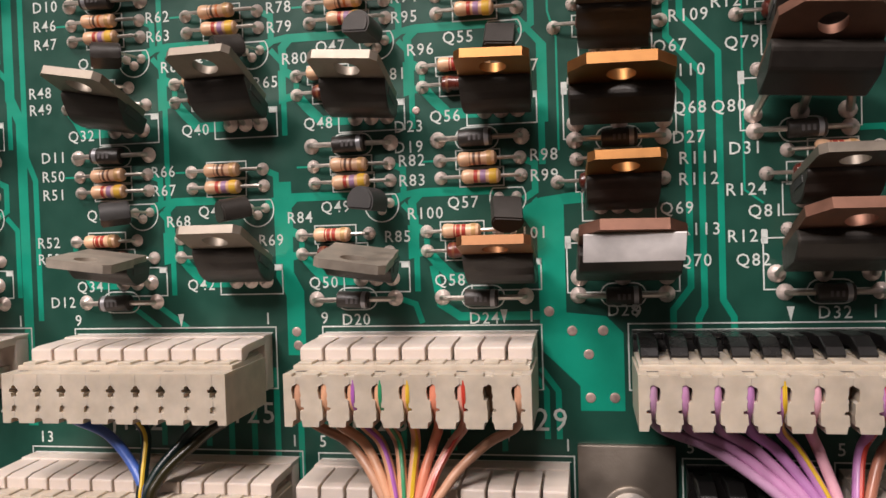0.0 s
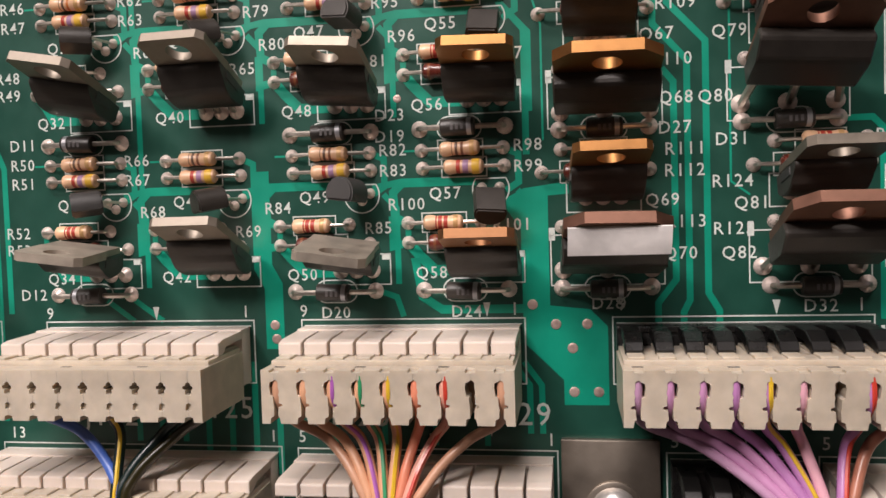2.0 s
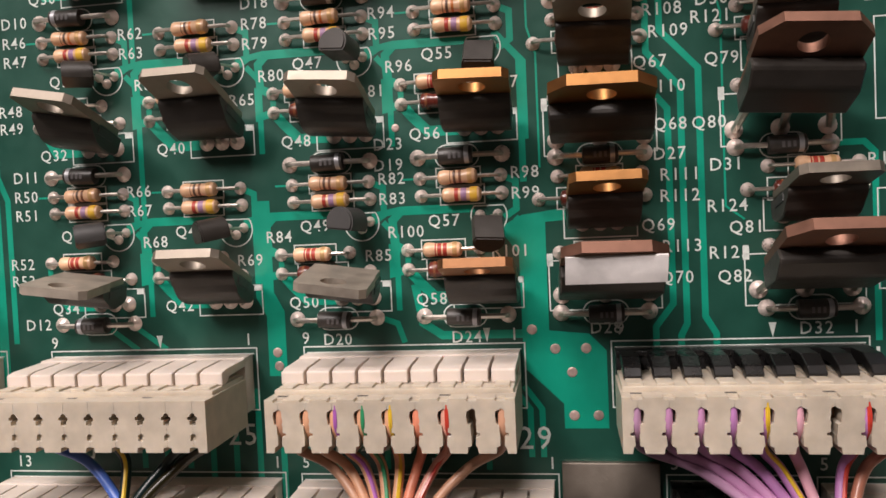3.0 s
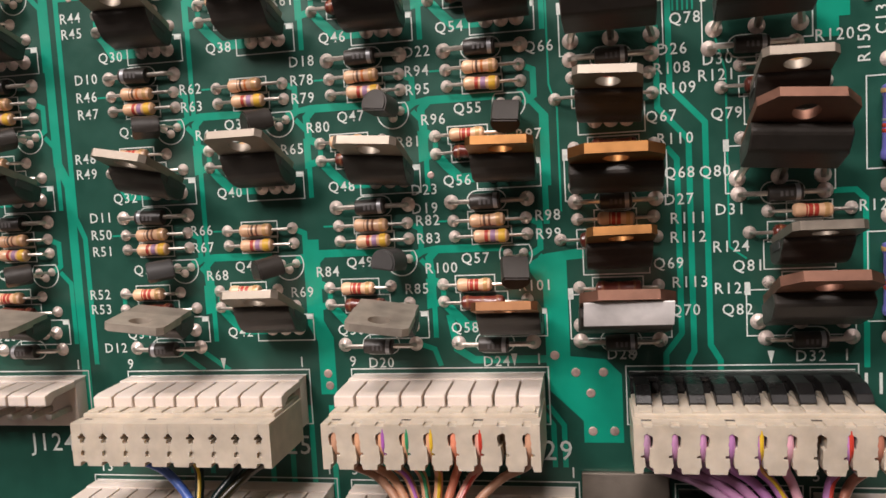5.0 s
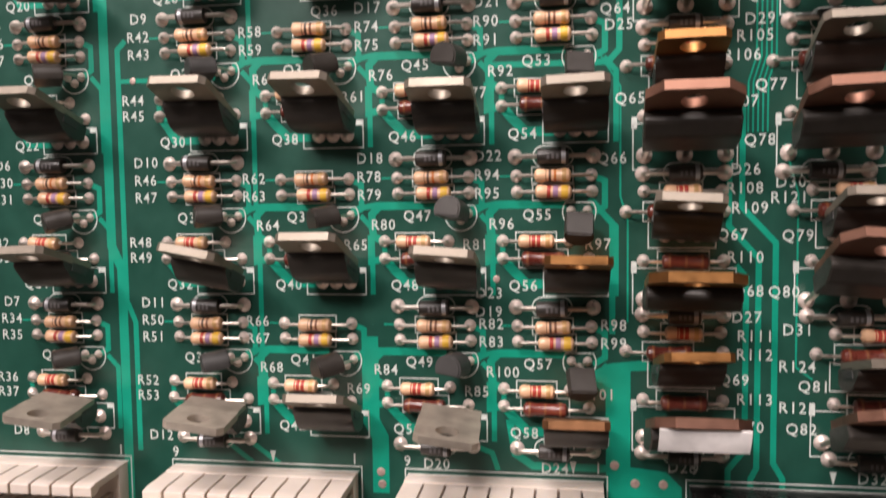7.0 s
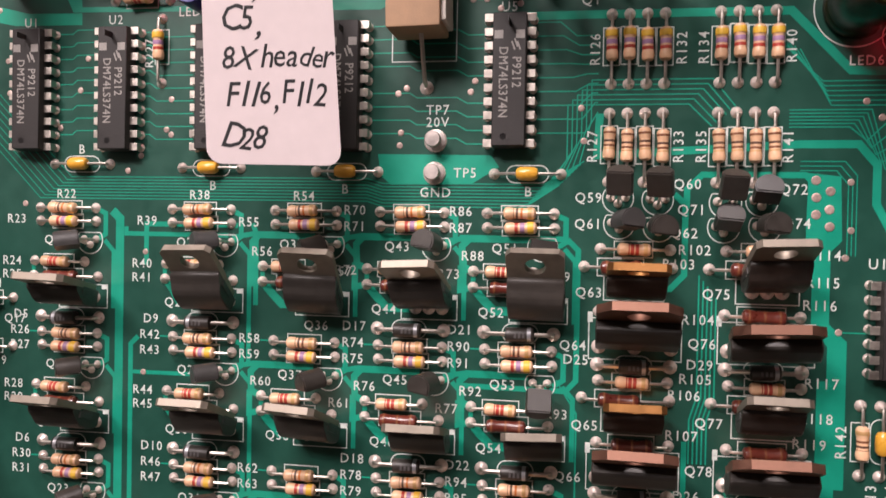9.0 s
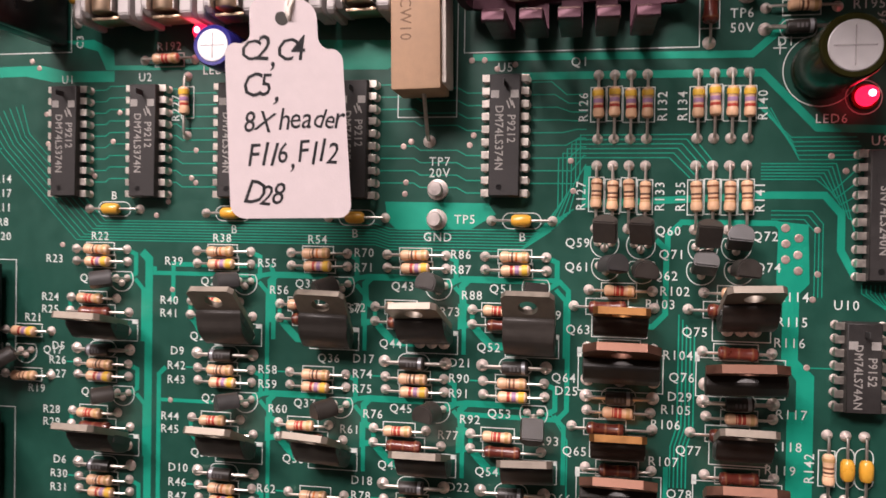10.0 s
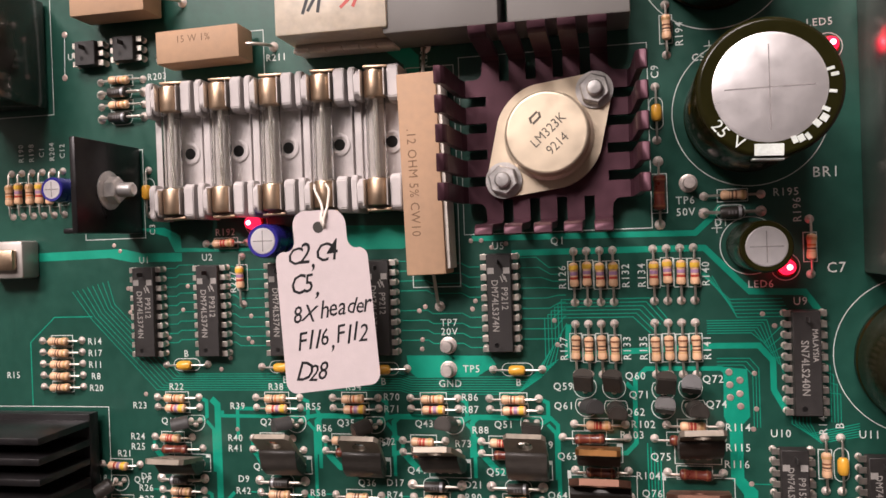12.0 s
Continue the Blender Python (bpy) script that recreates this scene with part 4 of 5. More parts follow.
def finned_sink(u, v, width, height, depth, fins):
    t = thing("finned_heat_sink", u, v, 0, "black anodised heat sink with long horizontal fins on the board", "heat sink", "black finned heat sinks")
    part("base", box(0, width, 0, height, 2.0, 6.0, 0.2), BLACKAN, t)
    for k in range(fins):
        y = height * (k + 0.5) / fins
        part("fin", lambda: box(0, width, -0.9, 0.9, 6.0, depth, 0.3), BLACKAN, t, m=at(0, y, 0, 0, 0, 0), key=("fin", width, depth))
    for x in (4, width - 4):
        part("foot", lambda: box(-1.2, 1.2, -1.2, 1.2, 0.0, 2.0), BLACKAN, t, m=at(x, height / 2, 0), key="sinkfoot")
    rect(u - 1, v - 1, u + width + 2, v + height + 0.8)
    return t


finned_sink(-168, 78.5, 50, 20.5, 26, 4)
finned_sink(-168, 45.0, 50, 20.5, 26, 4)


def cement_resistor(u0, u1, v0, v1, w0, w1, up, lines, silk=None, rz=0.0):
    t = thing("cement_resistor", (u0 + u1) / 2, (v0 + v1) / 2, 0, "tan block-shaped cement power resistor with printed rating", "resistor", "cement power resistors", rz)
    x, y = (u1 - u0) / 2, (v1 - v0) / 2
    part("block", box(-x, x, -y, y, w0, w1, 0.35), CEMENT, t)
    if up:
        part("filling", box(x - 0.2, x + 0.9, -y + 1.2, y - 1.2, w0 + 0.3, w1 - 1.2, 0.3), CERAMIC, t, "white ceramic filling")
        for s in (-1, 1):
            part("lead", tube(spline([(0.5, s * (y - 1), (w0 + w1) / 2), (0.5, s * (y + 2), w0 + 3.5), (0.4, s * (y + 7.4), 2.6), (0.3, s * (y + 8.6), -0.3)], 5), 0.42, 8), WIRE, t)
            joint(t, 0.3, s * (y + 8.6), 1.2)
    else:
        for s in (-1, 1):
            part("lead", tube(spline([(s * (x - 1), 0, (w0 + w1) / 2), (s * (x + 2), 0, w0 + 3), (s * (x + 4.6), 0, 2.4), (s * (x + 5.0), 0, -0.3)], 5), 0.42, 8), WIRE, t)
            joint(t, s * (x + 5.0), 0, 1.2)
    for text, a, b, r, size in lines:
        words(text, size, mat("brown_print", (0.16, 0.09, 0.05), 0.7), "printed_rating", t, at(a, b, w1 + 0.02, r), width=0.9, spacing=1.1)
    return t


cement_resistor(-26.6, -16.9, 134.6, 183.2, 2.0, 12.0, True, ((".12 OHM 5% CW10", -2.0, -2.0, -90, 3.2),), rz=1.2)
cement_resistor(-91.2, -68.2, 191.0, 199.4, 2.0, 10.5, False, (("15 W 1%", -1.0, 1.6, 0, 2.6),), rz=1.0)
cement_resistor(-115.6, -94.0, 205.2, 214.0, 2.0, 11.0, False, ())
rect(-27.5, 131.0, -15.2, 187.0)
rect(-95.0, 187.4, -66.0, 200.2)
label("R211", -62.6, 192.6)

# ---- the five fuses in their clips ----
for k in range(5):
    u = -88.6 + 13.8 * k
    h = thing("fuse_holder", u, 168.5, 0, "grey moulded fuse holder with sprung metal end clips", "fuse holder", "fuse holders in a row")
    part("base", box(-6.6, 6.4, -13.6, 13.6, 0.0, 4.6, 0.4), CLIPBLOCK, h)
    part("ridge", box(-6.6, -4.6, -12.0, 12.0, 4.6, 5.6, 0.4), CLIPBLOCK, h)
    part("screw_hole", lathe([(1.5, 4.55), (1.5, 4.63)], n=20), BLACKNY, h, m=at(2.8, -0.5, 0))
    part("hole_rim", lathe([(2.9, 4.5), (2.9, 4.9), (2.5, 5.0), (1.9, 4.9), (1.5, 4.5)], n=24), CLIPBLOCK, h, m=at(2.8, -0.5, 0))
    for y in (-13.4, 13.4):
        end = part("clip", box(-3.4, 3.4, y - 4.4, y + 4.4, 4.0, 5.4, 0.2), CLIPBASE, h)
        for s in (-1, 1):
            def prong(s=s):
                bm = prism([(s * 3.3, 4.6), (s * 2.9, 4.8), (s * 2.75, 7.0), (s * 2.85, 9.6), (s * 2.6, 10.8), (s * 2.9, 11.6), (s * 3.15, 11.6), (s * 2.95, 10.7), (s * 3.15, 9.5), (s * 3.2, 7.0)], -3.2, 3.2)
                for q in bm.verts:
                    q.co = Vector((q.co.x, q.co.z, q.co.y))
                return bm
            part("prong", prong, CLIPBASE, end, m=at(0, y, 0), key=("prong", s))

        def ear(lo, hi, long, top, cut):
            bm = prism([(-long, 0.0), (long, 0.0), (long, top - cut), (long - cut, top), (-long + cut, top), (-long, top - cut)], lo, hi)
            for q in bm.verts:
                q.co = Vector((q.co.z, q.co.x, q.co.y))
            bmesh.ops.bevel(bm, geom=list(bm.edges), offset=0.22, segments=2, affect="EDGES")
            return bm
        part("shield", lambda: ear(3.5, 6.2, 4.5, 10.2, 1.0), CLIPBLOCK, h, m=at(0, y, 0), key="shieldwide")
        part("shield", lambda: ear(-6.7, -5.1, 4.7, 9.6, 1.0), CLIPBLOCK, h, m=at(0, y, 0), key="shieldthin")
        part("inner_panel", lambda: ear(-5.1, -3.4, 3.7, 10.0, 1.6), CLIPBLOCK, h, m=at(0, y, 0), key="innerpanel")
    f = thing("glass_fuse", u, 168.5, 8.8, "clear glass tube fuse with two brass-coloured end caps", "fuse", "glass fuses in a row")
    part("glass", lambda: lathe([(2.15, -10.4), (2.5, -10.4), (2.5, 10.4), (2.15, 10.4), (2.15, -10.4)], "y", 24), GLASS, f, key="fuseglass")
    part("element", lambda: tube([(0.2, -10.5, 0), (0.1, -4, 0.1), (-0.15, 4, -0.1), (0, 10.5, 0)], 0.6, 8), mat("pale_fuse_link", (0.74, 0.70, 0.66), 0.4, 0.3), f, key="element")
    for s in (-1, 1):
        part("cap", lambda: lathe([(2.1, -3.4), (2.6, -3.2), (2.72, -2.8), (2.72, 2.9), (2.6, 3.2), (2.2, 3.35)], "y", 28), CAP, f, m=at(0, s * 13.2, 0), key="fusecap")
    for s in (-1, 1):
        part("stop", box(-3.2, 3.0, s * 17.6 - 0.3, s * 17.6 + 0.3, 4.0, 9.4, 0.1), CAP, h, m=at(0, 0, 0, -1.5 * s))

# ---- the paper tag on its string ----
tag = thing("paper_tag", -42.3, 110.0, 24.0, "white paper tag with black handwriting hanging on a string", "tag")
pts = []
for cx, cy, r, a0, a1 in ((-9.0, 2.6, 2.6, 180, 270), (9.0, 2.6, 2.6, 270, 360), (9.4, 29.6, 2.2, 0, 90), (9.0, 34.0, 2.3, 270, 180), (3.3, 37.6, 3.4, 0, 90), (-3.3, 37.6, 3.4, 90, 180), (-9.0, 34.0, 2.3, 360, 270), (-9.4, 29.6, 2.2, 90, 180)):
    for q in range(7):
        a = radians(a0 + (a1 - a0) * q / 6)
        pts.append((cx + r * math.cos(a), cy + r * math.sin(a)))
hand = random.Random(3)
lean = at(1.3, -0.6, 0, 2.0, -9.0, 30.0) @ Matrix.Diagonal((0.94, 1.03, 1, 1))
sheet = part("sheet", prism(pts, -0.15, 0.0), PAPER, tag, m=lean, smooth=False)
part("eyelet_hole", lathe([(1.35, 0.0), (1.35, 0.03)], n=20), mat("hole_shade", (0.05, 0.045, 0.04), 0.9), sheet, m=at(-0.4, 37.0, 0))
for text, x, y, size, long in (("C2,C4", -8.9, 30.3, 6.4, 12.6), ("C5,", -8.3, 23.6, 6.4, 6.8), ("8X header", -8.9, 17.3, 5.8, 19.6), ("F116,F112", -8.5, 11.0, 5.7, 17.8), ("D28", -8.7, 3.9, 5.7, 6.8)):
    wide = {" ": 0.40, ",": 0.30, "1": 0.34, "r": 0.40, "d": 0.50, "e": 0.46, "a": 0.48, "h": 0.48}
    unit = long / sum(wide.get(c, 0.54) for c in text)
    cx = x
    for c in text:
        step = wide.get(c, 0.54) * unit
        if c != " ":
            words(c, round(size * hand.choice((0.92, 1.0, 1.08)), 2), PEN, "pen_stroke", sheet,
                  at(cx + step / 2, y + hand.uniform(-0.35, 0.35) - (0.9 if c == "," else 0.0) + 0.055 * (cx - x) - 1.6, 0.04, hand.uniform(-9, 7)), shear=0.30, width=0.86, bold=0.03)
        cx += step
string = thing("tag_string", 0, 0, 0, "thin white cotton string tying the tag to a fuse", "string")
for dx in (-0.3, 0.4):
    part("strand", tube(spline([(-44.6, 146.6, 18.0), (-44.6 + dx, 149.0, 18.6), (-44.8 + 2 * dx, 152.0, 16.5), (-46.6 + 5 * dx, 156.0, 13.4), (-47.2 + 4 * dx, 157.6, 12.8)], 6), 0.33, 7), STRING, string)
part("loop", tube(spline([(-44.6, 146.6, 18.0), (-44.2, 147.6, 19.0), (-44.6, 149.2, 18.6)], 6), 0.33, 7), STRING, string)

# ---- regulator on its purple heat sink ----
hs = thing("comb_heat_sink", 7.9, 166.6, 0, "purple anodised comb heat sink with upright fingers under the regulator", "heat sink")
slot = 2.4
outline = []
N, HALF, PITCH = 5, 19.4, 6.5
side = []
for k in range(N):
    a = (k - 2) * PITCH
    side += [(a - PITCH / 2 + slot / 2, 0.0), (a + PITCH / 2 - slot / 2, 0.0)]
    if k < N - 1:
        side += [(a + PITCH / 2 - slot / 2, -5.0), (a + PITCH / 2 + slot / 2, -5.0)]
for q in range(4):
    ca, sa = math.cos(-q * math.pi / 2), math.sin(-q * math.pi / 2)
    corner = [(15.05, -2.0), (15.3, -3.2), (16.2, -4.1)]
    for x, y in side + corner:
        X, Y = x, HALF + y
        outline.append((X * ca - Y * sa, X * sa + Y * ca))
part("plate", prism(outline, 3.2, 4.8), PURPLE, hs, smooth=False)
for q in range(4):
    for k in range(N):
        def finger():
            bm = prism([(19.4, 3.2), (19.4, 4.8), (20.2, 7.0), (20.6, 23.6), (21.4, 25.2), (23.0, 25.4), (23.2, 24.2), (22.0, 23.0), (21.7, 6.6), (20.8, 3.2)], -2.0, 2.0)
            for p in bm.verts:
                p.co = Vector((p.co.z, p.co.x, p.co.y))
            bmesh.ops.bevel(bm, geom=list(bm.edges), offset=0.15, segments=1, affect="EDGES")
            return bm
        m = at(0, 0, 0, -90 * q) @ at((k - 2) * PITCH, 0, 0)
        part("finger", finger, PURPLE, hs, m=m, key="finger")
for x in (-8, 8):
    part("standoff", lathe([(2.2, 0.0), (2.2, 3.2)], n=16), STEEL, hs, m=at(x, 0, 0))
rect(-13.8, 144.0, 32.2, 188.6)
label("Q1", 9.4, 141.6)
reg = thing("voltage_regulator", 8.6, 166.8, 4.8, "nickel-plated metal can voltage regulator bolted with two nuts", "regulator")
flange = []
for cx, cy, r, a0, a1 in ((14.9, 0, 4.2, -58, 58), (0, 0, 12.8, 62, 118), (-14.9, 0, 4.2, 122, 238), (0, 0, 12.8, 242, 298)):
    for q in range(11):
        a = radians(a0 + (a1 - a0) * q / 10)
        flange.append((cx + r * math.cos(a), cy + r * math.sin(a)))
turn = at(0, 0, 0, 42.5)
part("flange", prism(flange, 0.0, 1.9), NICKEL, reg, m=turn)
part("can", lathe([(10.6, 1.9), (10.6, 2.5), (9.9, 2.8), (9.7, 3.4), (9.7, 8.0), (9.55, 8.4), (9.2, 8.62), (9.1, 8.65), (8.9, 8.66), (0.5, 8.68)], n=56), NICKEL, reg)
for s in (-1, 1):
    nut = part("nut", lambda: lathe([(3.6, 1.9), (3.7, 2.2), (3.7, 4.2), (3.3, 4.6), (1.9, 4.6)], n=6), STEEL, reg, m=turn @ at(s * 15.0, 0, 0), key="nut")
    part("washer", lambda: lathe([(4.4, 1.9), (4.4, 2.4), (2.0, 2.5)], n=28), STEEL, nut, key="nutwasher")
    part("screw_end", lambda: lathe([(1.9, 4.0), (1.9, 5.8), (1.5, 6.2), (0.4, 6.3)], n=20), STEEL, nut, key="screwend")
DARKINK = mat("can_print", (0.10, 0.08, 0.06), 0.6)
words("LM323K", 3.2, DARKINK, "printed_type", reg, at(0.4, 0.4, 8.73, 42), width=0.9)
words("9214", 3.2, DARKINK, "printed_date", reg, at(2.4, -2.8, 8.73, 42), width=0.9)
for x, y, a, long in ((-2.9, 4.1, 42, 1.2), (-2.2, 2.9, 42, 1.2), (-3.6, 2.9, 105, 0.7), (-1.5, 4.1, 105, 0.7)):
    part("logo_stroke", box(-long, long, -0.25, 0.25, 8.7, 8.74), DARKINK, reg, m=at(x, y, 0, a), smooth=False)


# ---- electrolytic capacitors ----
def can_capacitor(u, v, r, h, sleeve, text, group, ring=None, dark_top=False, lean=(0, 0), rise=0.0):
    t = thing("can_capacitor", u, v, 0, text, "capacitor", group)
    m = at(0, 0, 0, 0, lean[0], lean[1])
    part("sleeve", lathe([(r * 0.97, rise), (r, rise + 0.6), (r, rise + 2.0), (r * 0.95, rise + 2.8), (r, rise + 3.6), (r, h - 1.0), (r * 0.97, h - 0.25), (r * 0.93, h), (r * 0.92, h), (r * 0.76, h - 0.1)], n=56), sleeve, t, m=m)
    top = part("top", lathe([(r * 0.775, h - 0.7), (r * 0.775, h - 0.12), (r * 0.74, h + 0.05), (0.3, h + 0.1)], n=56), SLEEVE if dark_top else ALU, t, "bare aluminium vent top", m=m)
    if not dark_top:
        for a in (0, 90):
            part("score_line", box(-r * 0.60, r * 0.60, -0.11, 0.11, h + 0.05, h + 0.13), mat("score_shade", (0.30, 0.27, 0.27), 0.5, 0.6), top, m=at(0, 0, 0, a), smooth=False)
    if ring:
        arc(u + ring[0], v + ring[1], ring[2], 0, 360, n=60)
    return t


big = can_capacitor(54.0, 170.0, 13.8, 35.0, SLEEVE, "large black electrolytic capacitor with a scored silver top", "large capacitors", (1.2, 0.6, 17.6), lean=(0, -1.5))
tip = at(0, 0, 0, 0, 0, -1.5)
for text, a in (("25", 219), ("V", 240)):
    words(text, 3.4, SILK, "printed_rating", big, tip @ at(12.0 * math.cos(radians(a)), 12.0 * math.sin(radians(a)), 35.08, a + 90))
for a, rr, long in ((292, 11.2, 0.5), (298, 11.5, 0.6), (304, 11.9, 0.4), (318, 11.2, 0.6), (326, 11.6, 0.7), (334, 11.1, 0.4), (352, 11.4, 0.3), (8, 11.8, 0.35), (14, 11.3, 0.3)):
    part("print_mark", box(rr - 0.7, rr + 0.7, -long, long, 34.96, 35.08), SILK, big, m=tip @ at(0, 0, 0, a), smooth=False)
part("white_patch", box(10.9, 13.2, -2.7, 2.7, 34.9, 35.08, 0.03), SILK, big, m=tip @ at(0, 0, 0, 268), smooth=False)
part("white_patch", box(13.6, 13.92, -2.9, 2.9, 31.5, 34.3, 0.05), SILK, big, m=tip @ at(0, 0, 0, 268), smooth=False)
can_capacitor(54.4, 139.0, 5.6, 20.0, SLEEVE, "black electrolytic capacitor with a scored silver top beside a lit diode", "small capacitors", (0, 0, 6.8))
can_capacitor(91.0, 112.0, 15.0, 36.0, SLEEVE, "large black capacitor with a dark top at the board's edge", "large capacitors", (-1.0, 0.8, 18.2), dark_top=True)
can_capacitor(47.5, 208.0, 13.2, 35.0, SLEEVE, "large black capacitor beyond the silver-topped one", "large capacitors", (0.6, 0.0, 17.6), dark_top=True)
can_capacitor(-63.2, 144.2, 4.3, 11.5, BLUE, "small blue electrolytic capacitor half behind the tag", "small blue capacitors")
can_capacitor(-122.6, 160.0, 3.3, 11.5, BLUE, "small blue electrolytic capacitor beside the black bracket", "small blue capacitors")
for text, u, v in (("C5", 44.0, 184.0), ("C7", 73.0, 133.2), ("BR1", 71.4, 155.4), ("C3", -100.4, 148.6), ("LED6", 56.4, 129.8), ("D1", 48.0, 144.6), ("LED5", 71.0, 190.0)):
    label(text, u, v, 90 if text == "C3" else 0, 3.4 if text in ("BR1", "C7") else 2.45)
for u, v in ((-26.0, 148.6), (47.0, 143.4), (46.6, 186.6)):
    ink([(u - 1.2, v), (u + 1.2, v)])
    ink([(u, v - 1.2), (u, v + 1.2)])

# ---- lit red diodes ----
LEDCORE = mat("led_core", (1.0, 0.45, 0.55), 0.3, emit=3.0)
for u, v in ((62.0, 133.8), (-70.0, 149.2), (72.6, 184.2)):
    t = thing("red_led", u, v, 0, "small round red indicator diode, lit, on the board", "indicator lamp", "lit red diodes")
    part("lens", lambda: lathe([(1.9, 0.4), (1.9, 1.2), (1.75, 1.3), (1.7, 3.2), (1.4, 4.2), (0.8, 4.8), (0.3, 5.0)], n=24), LEDRED, t, key="led")
    part("die", lambda: lathe([(0.3, 4.2), (0.75, 4.6), (0.6, 5.15), (0.2, 5.25)], n=14), LEDCORE, t, "white-hot lit core", key="leddie")
    part("rim", lambda: lathe([(2.0, 0.0), (2.4, 0.2), (2.4, 0.9), (2.1, 1.1)], n=24), mat("red_led_rim", (0.35, 0.01, 0.003), 0.25), t, key="ledrim")
    arc(u, v, 3.2, 0, 360)
    glow = bpy.data.lights.new("led_light", "POINT")
    glow.energy, glow.color, glow.shadow_soft_size = 0.0006, (1.0, 0.03, 0.05), 0.003
    lo = new("led_light", glow)
    lo.matrix_world = BOARD @ at(u, v, 7.5)

# ---- black folded bracket with its nut ----
t = thing("bracket_heat_sink", -104.0, 147.6, 0, "black folded metal bracket heat sink with a steel nut", "heat sink")
part("near_plate", box(-0.8, 0.8, 0.0, 23.4, 0.5, 28.0, 0.3), BLACKAN, t)
part("lower_flange", box(-4.0, -0.8, 0.0, 1.3, 0.5, 27.0, 0.3), BLACKAN, t)
part("nut", lathe([(3.4, 0.8), (3.5, 1.0), (3.5, 3.6), (3.1, 4.0), (1.7, 4.0)], "x", 6), STEEL, t, m=at(0, 11.0, 15.0))
part("star_washer", lathe([(5.0, 0.8), (5.0, 1.15), (3.4, 1.3)], "x", 18), STEEL, t, m=at(0, 11.0, 15.0))
part("screw_end", lathe([(1.8, 3.0), (1.8, 7.4), (1.4, 7.9), (0.3, 8.0)], "x", 18), STEEL, t, m=at(0, 11.0, 15.0))
rect(-121.0, 146.4, -102.6, 170.6)
for k in range(6):
    resistor(-144.0 + 3.3 * k, 153.8, 12.2, (("brown", "orange", "brown", "gold"), ("red", "violet", "yellow"))[k % 2], up=True)
for k, text in enumerate(("R190", "R198", "C1", "R204", "C12")):
    label(text, -140.6 + 3.3 * k, 171.6, 90, 2.3)

# ---- far corner: opto chips, resistors, relays, white connector ----
chip(-116.6, 197.4, 6, (), marks=False)
chip(-105.0, 197.8, 6, (), marks=False)
label("U7", -123.0, 197.6)
for k in range(4):
    if k % 2 == 0:
        resistor(-114.6, 189.8 - 3.4 * k, 13.0, ("orange", "black", "orange", "gold"))
    else:
        diode(-114.6, 189.8 - 3.4 * k, 13.0)
label("R203", -97.4, 190.2)
ink([(-125.3, 204.0), (-125.7, 192.0)], 0.25)
pad(-125.3, 204.0, 0.9)
pad(-125.7, 192.0, 0.9)

t = thing("relay", -151.0, 183.6, 0, "clear plastic cased relay with dark works and pale contact strips", "relay")
SMOKY = mat("smoky_cover", (0.035, 0.032, 0.028), 0.15, coat=0.6, vary=0.3, scale=120)
HORN = mat("horn_plastic", (0.40, 0.36, 0.28), 0.35, vary=0.25, scale=200)
part("cover", box(0, 20.0, 0.0, 30.0, 0.5, 24.0, 0.8), SMOKY, t)
part("cover_rim", box(-0.1, 19.6, -0.3, 1.6, 18.0, 24.3, 0.4), HORN, t)
for x, y, long, tilt in ((6.0, 4.0, 11.0, -6), (5.0, 8.6, 7.0, 10), (6.0, 12.6, 8.0, -5), (5.0, 16.4, 7.0, 4)):
    part("contact_strip", box(0.0, long, -1.0, 1.0, 23.9, 24.5, 0.3), HORN, t, m=at(x, y, 0, tilt))
for y in (16.6, 19.0):
    part("coil_terminal", box(10.8, 13.2, y, y + 1.2, 23.9, 24.8, 0.3), mat("coil_brass", (0.50, 0.34, 0.12), 0.3, 0.9), t)
part("printed_ring", lathe([(1.5, 24.0), (1.6, 24.04), (2.1, 24.04), (2.2, 24.0)], n=28), INK, t, m=at(16.2, 15.4, 0))
for y in (9.6, 11.2):
    part("printed_bar", box(15.0, 18.0, y, y + 0.8, 24.0, 24.04), INK, t, smooth=False)
rect(-153.0, 182.0, -129.6, 216.0)

t = thing("white_plug", -55.6, 191.0, 0, "white nylon power plug on its header at the board's top", "plug")
part("housing", box(0, 28.0, 2.4, 16.0, 0.0, 17.0, 0.6), CLOUDY, t)
part("latch_bar", box(1.0, 27.0, 0.6, 2.6, 0.0, 7.0, 0.4), NYLON, t)
for k in range(6):
    part("latch", lambda: box(-1.9, 1.9, -0.4, 0.8, 5.0, 8.0, 0.3), NYLON, t, m=at(2.9 + 4.45 * k, 0.6, 0), key="whitelatch")
for x, y, a, long, tone in ((8.0, 9.2, 70, 2.2, PEN), (9.6, 9.4, 58, 2.0, PEN), (11.4, 9.0, 80, 1.8, PEN), (18.6, 9.4, 40, 2.4, BAND["red"]), (20.8, 9.8, 65, 2.2, BAND["red"])):
    part("pen_mark", box(-long, long, -0.4, 0.4, 17.0, 17.04), tone, t, m=at(x, y, 0, a), smooth=False)
for u in (-29.0, 0.6):
    t = thing("relay_box", u, 192.0, 0, "light grey plastic relay box at the top of the board", "relay", "grey relay boxes")
    part("box", box(0, 27.6, 0, 24, 0.0, 16.0, 0.6), mat("grey_case", (0.18, 0.17, 0.16), 0.5, vary=0.08, scale=100), t)
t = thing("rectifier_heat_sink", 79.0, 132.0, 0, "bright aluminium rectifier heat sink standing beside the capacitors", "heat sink")
